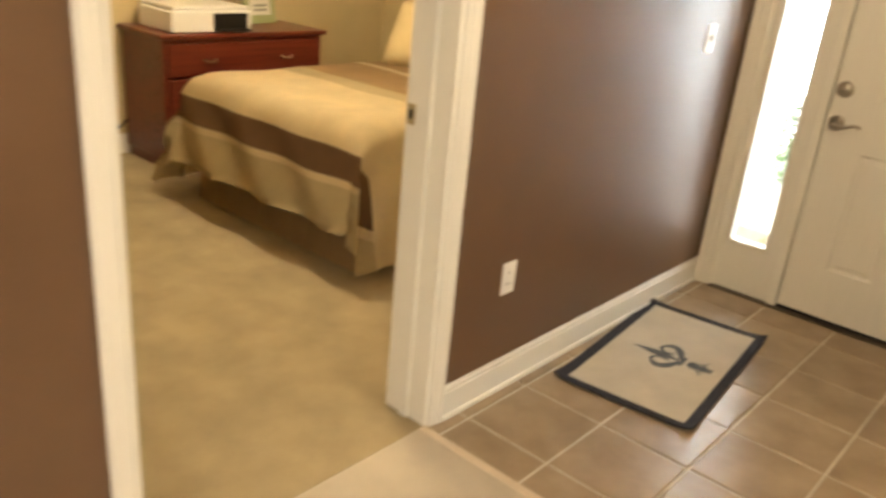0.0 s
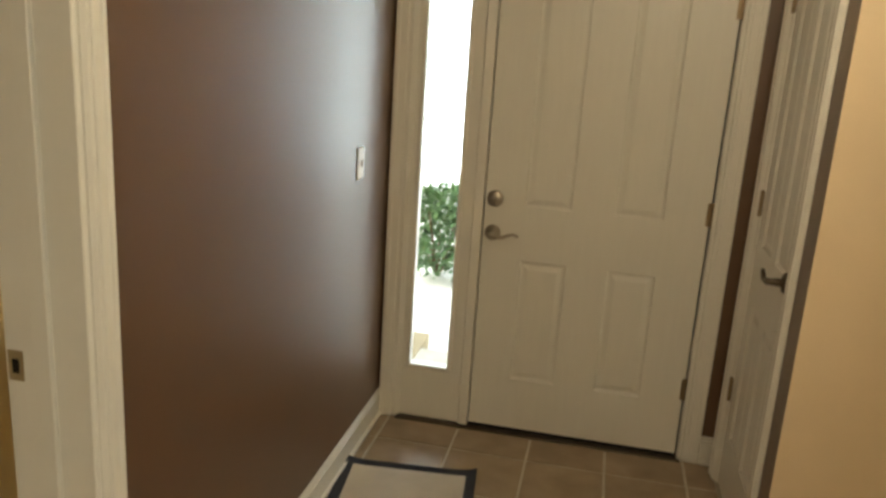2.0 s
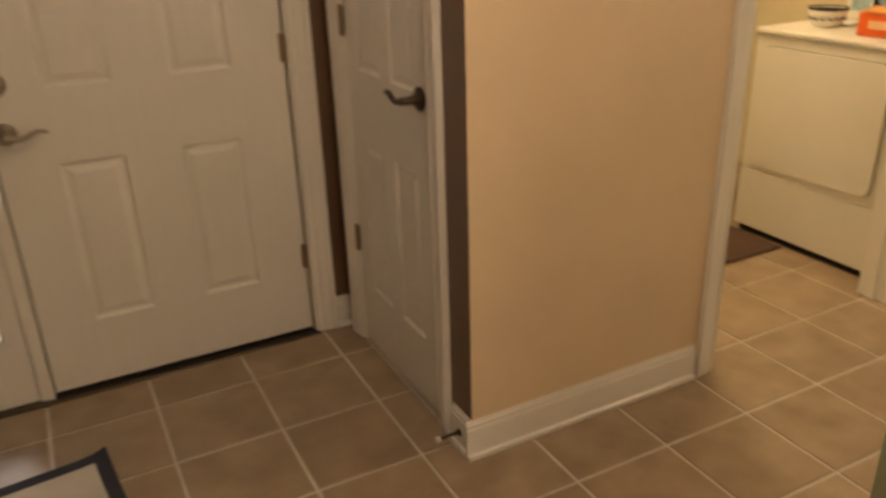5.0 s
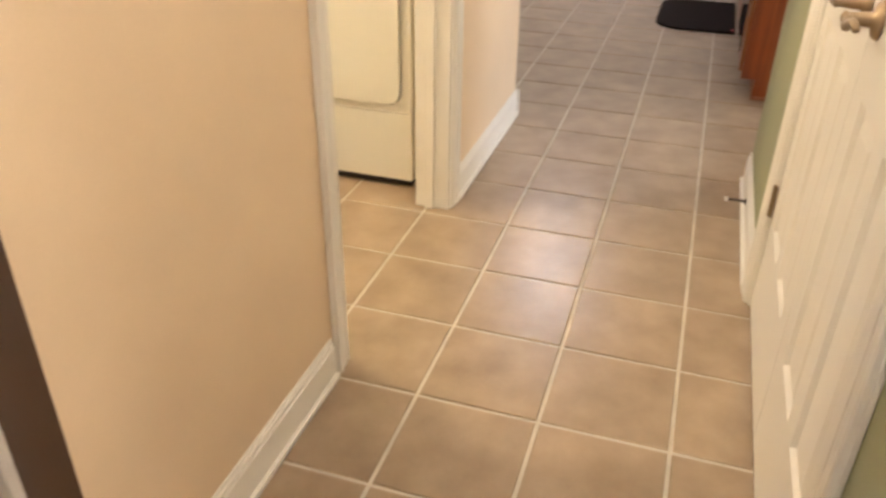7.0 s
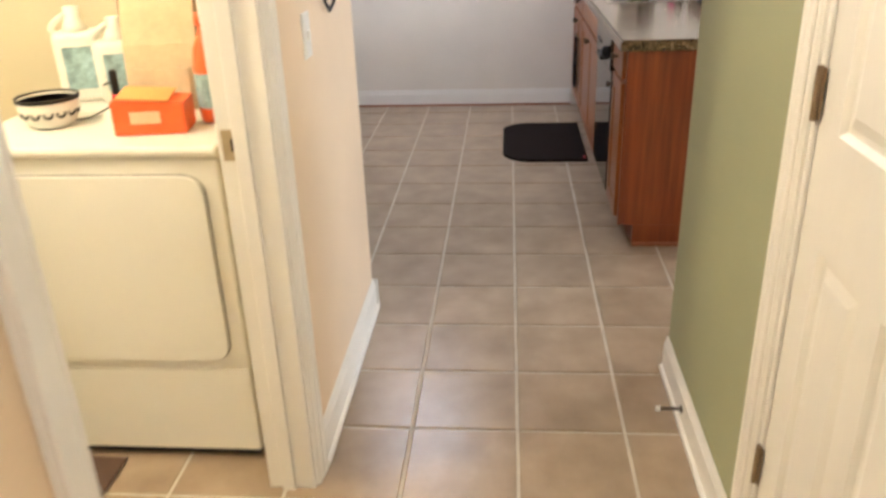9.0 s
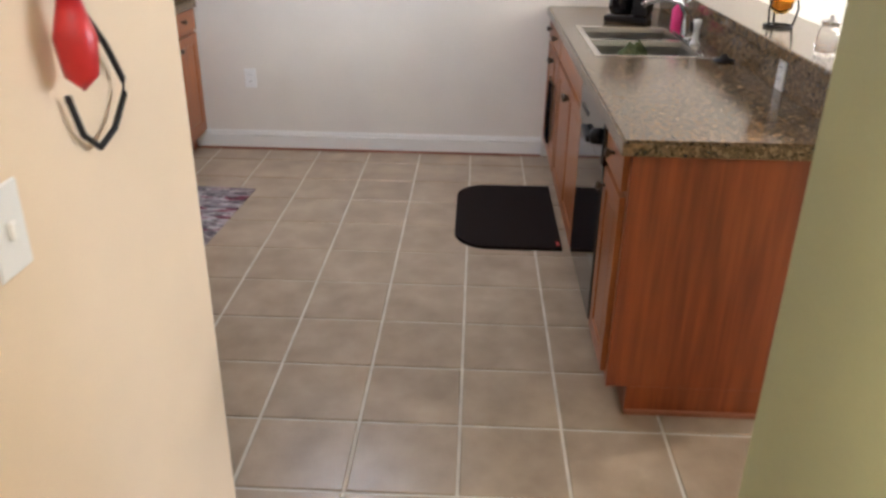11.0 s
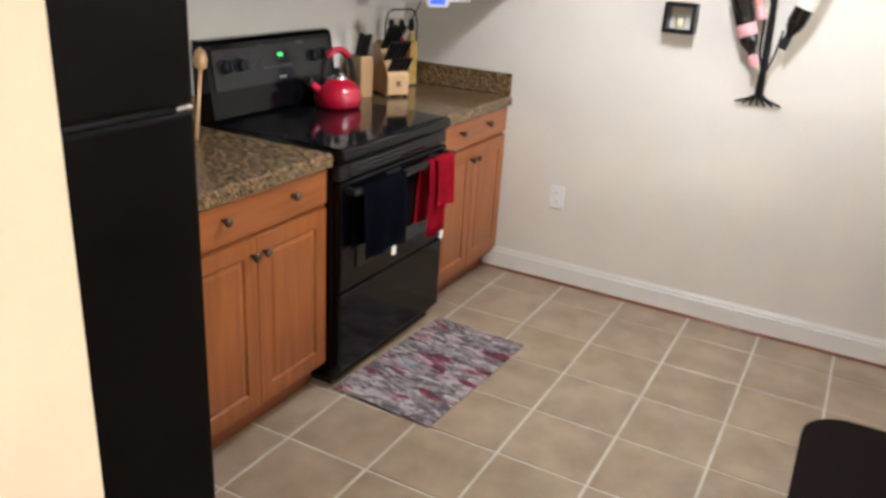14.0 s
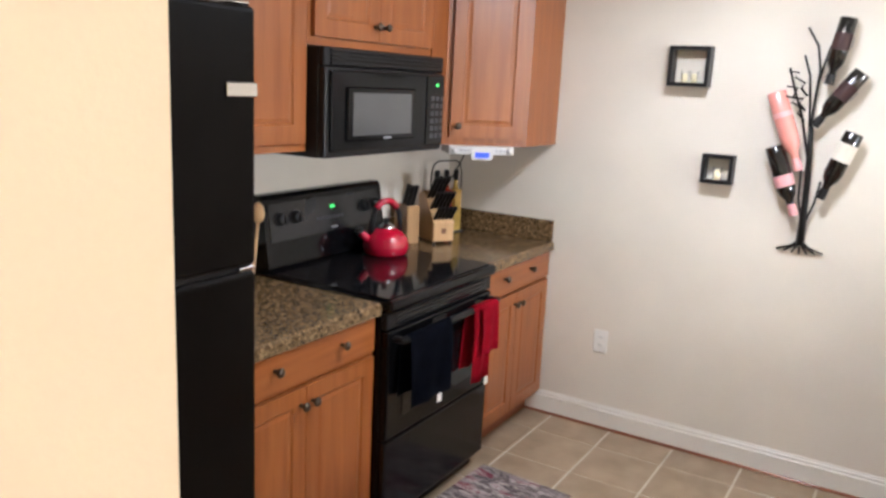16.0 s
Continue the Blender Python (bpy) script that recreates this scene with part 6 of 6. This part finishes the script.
part("scanner_lid", bx(-0.18, 0.19, -0.26, 0.26, 0.126, 0.15, bevel=0.008, seg=2), PLASTIC, pr_)
part("paper_slot", bx(0.2, 0.204, 0.0, 0.235, 0.02, 0.11), BLACKM, pr_, "black paper slot")
part("paper_tray", bx(0.20, 0.25, 0.0, 0.235, 0.01, 0.02, bevel=0.003), BLACKM, pr_)
pf = thing("picture_frame", pose(-7.62, 1.16, 0.8065, 0, -8, 8), "pale green picture frame with a white mat leaning on the dresser", "picture frame")
PG = mat("pale_green_paint", (0.36, 0.4, 0.2), 0.6)
part("frame", bx(-0.01, 0.01, -0.14, 0.14, 0, 0.30, bevel=0.004), PG, pf)
part("mat_board", bx(0.0105, 0.0125, -0.09, 0.09, 0.055, 0.255), MILK, pf, "white mat board")
part("picture", bx(0.0128, 0.0138, -0.065, 0.065, 0.15, 0.235), mat("white_sheet", (0.7, 0.7, 0.66), 0.6), pf)
for k in range(2):
    part("print_bar", bx(0.0128, 0.0138, -0.06, 0.06, 0.08 + 0.028 * k, 0.095 + 0.028 * k), mat("grey_bar", (0.3, 0.3, 0.26), 0.6) if k == 0 else bpy.data.materials["grey_bar"], pf)
ob = thing("wall_power_cable", (-7.745, 0.22, 0.13), "short dark cable at the bedroom wall", "cable")
part("cord", tube(bmesh.new(), [(-0.03, 0.12, 0.16), (0.0, 0.0, 0.06), (0.02, -0.12, 0.0)], 0.008, 6), BLACKM, ob, smooth=True)

# ---- floor tiles ----
S = 0.315
TILEM = mat("beige_stone_tile", (0.255, 0.185, 0.115), 0.31, 0, 0.06, 7.0, 0.08, 90, color2=(0.385, 0.292, 0.193), lots=40.0, rvar=0.02, spec=0.45, spread=0.25, detail=4)


def tile_mesh(x0, x1, y0, y1):
    bm = bmesh.new()
    g, e = 0.005, 0.0025
    lo = [bm.verts.new(p) for p in ((x0 + g, y0 + g, -0.006), (x1 - g, y0 + g, -0.006), (x1 - g, y1 - g, -0.006), (x0 + g, y1 - g, -0.006))]
    mid = [bm.verts.new((v.co.x, v.co.y, -0.002)) for v in lo]
    gi = g + e
    hi = [bm.verts.new(p) for p in ((x0 + gi, y0 + gi, 0.0), (x1 - gi, y0 + gi, 0.0), (x1 - gi, y1 - gi, 0.0), (x0 + gi, y1 - gi, 0.0))]
    for a, b in ((lo, mid), (mid, hi)):
        for k in range(4):
            bm.faces.new((a[k], a[(k + 1) % 4], b[(k + 1) % 4], b[k]))
    bm.faces.new(hi)
    return mesh_of(bm, TILEM)


WHOLE = tile_mesh(0, S, 0, S)
AREAS = [(XB, XC, -0.465, YF), (XC, -0.57, YG, YH), (-2.13, -1.20, YH, YH + 0.12), (-2.80, -0.30, YH + 0.12, YN),
         (-0.57, XK, -0.57, YN), (-2.73, -1.49, YG - 0.075, YG), (-0.57, 0.41, -1.18, -0.57)]
for i in range(math.floor(XB / S), math.ceil(XK / S)):
    for j in range(math.floor(-1.18 / S), math.ceil(YN / S)):
        cuts = [(max(x0, i * S), min(x1, (i + 1) * S), max(y0, j * S), min(y1, (j + 1) * S)) for x0, x1, y0, y1 in AREAS]
        cuts = [c for c in cuts if c[1] - c[0] > 0.012 and c[3] - c[2] > 0.012]
        if not cuts:
            continue
        a0, a1, b0, b1 = min(c[0] for c in cuts), max(c[1] for c in cuts), min(c[2] for c in cuts), max(c[3] for c in cuts)
        whole = a1 - a0 > S - 1e-4 and b1 - b0 > S - 1e-4
        ob = new("tile", WHOLE if whole else tile_mesh(a0 - i * S, a1 - i * S, b0 - j * S, b1 - j * S))
        ob.location = (i * S, j * S, random.uniform(-0.0004, 0.0004))
        ob.parent = floor_k if b1 < -0.57 else floor
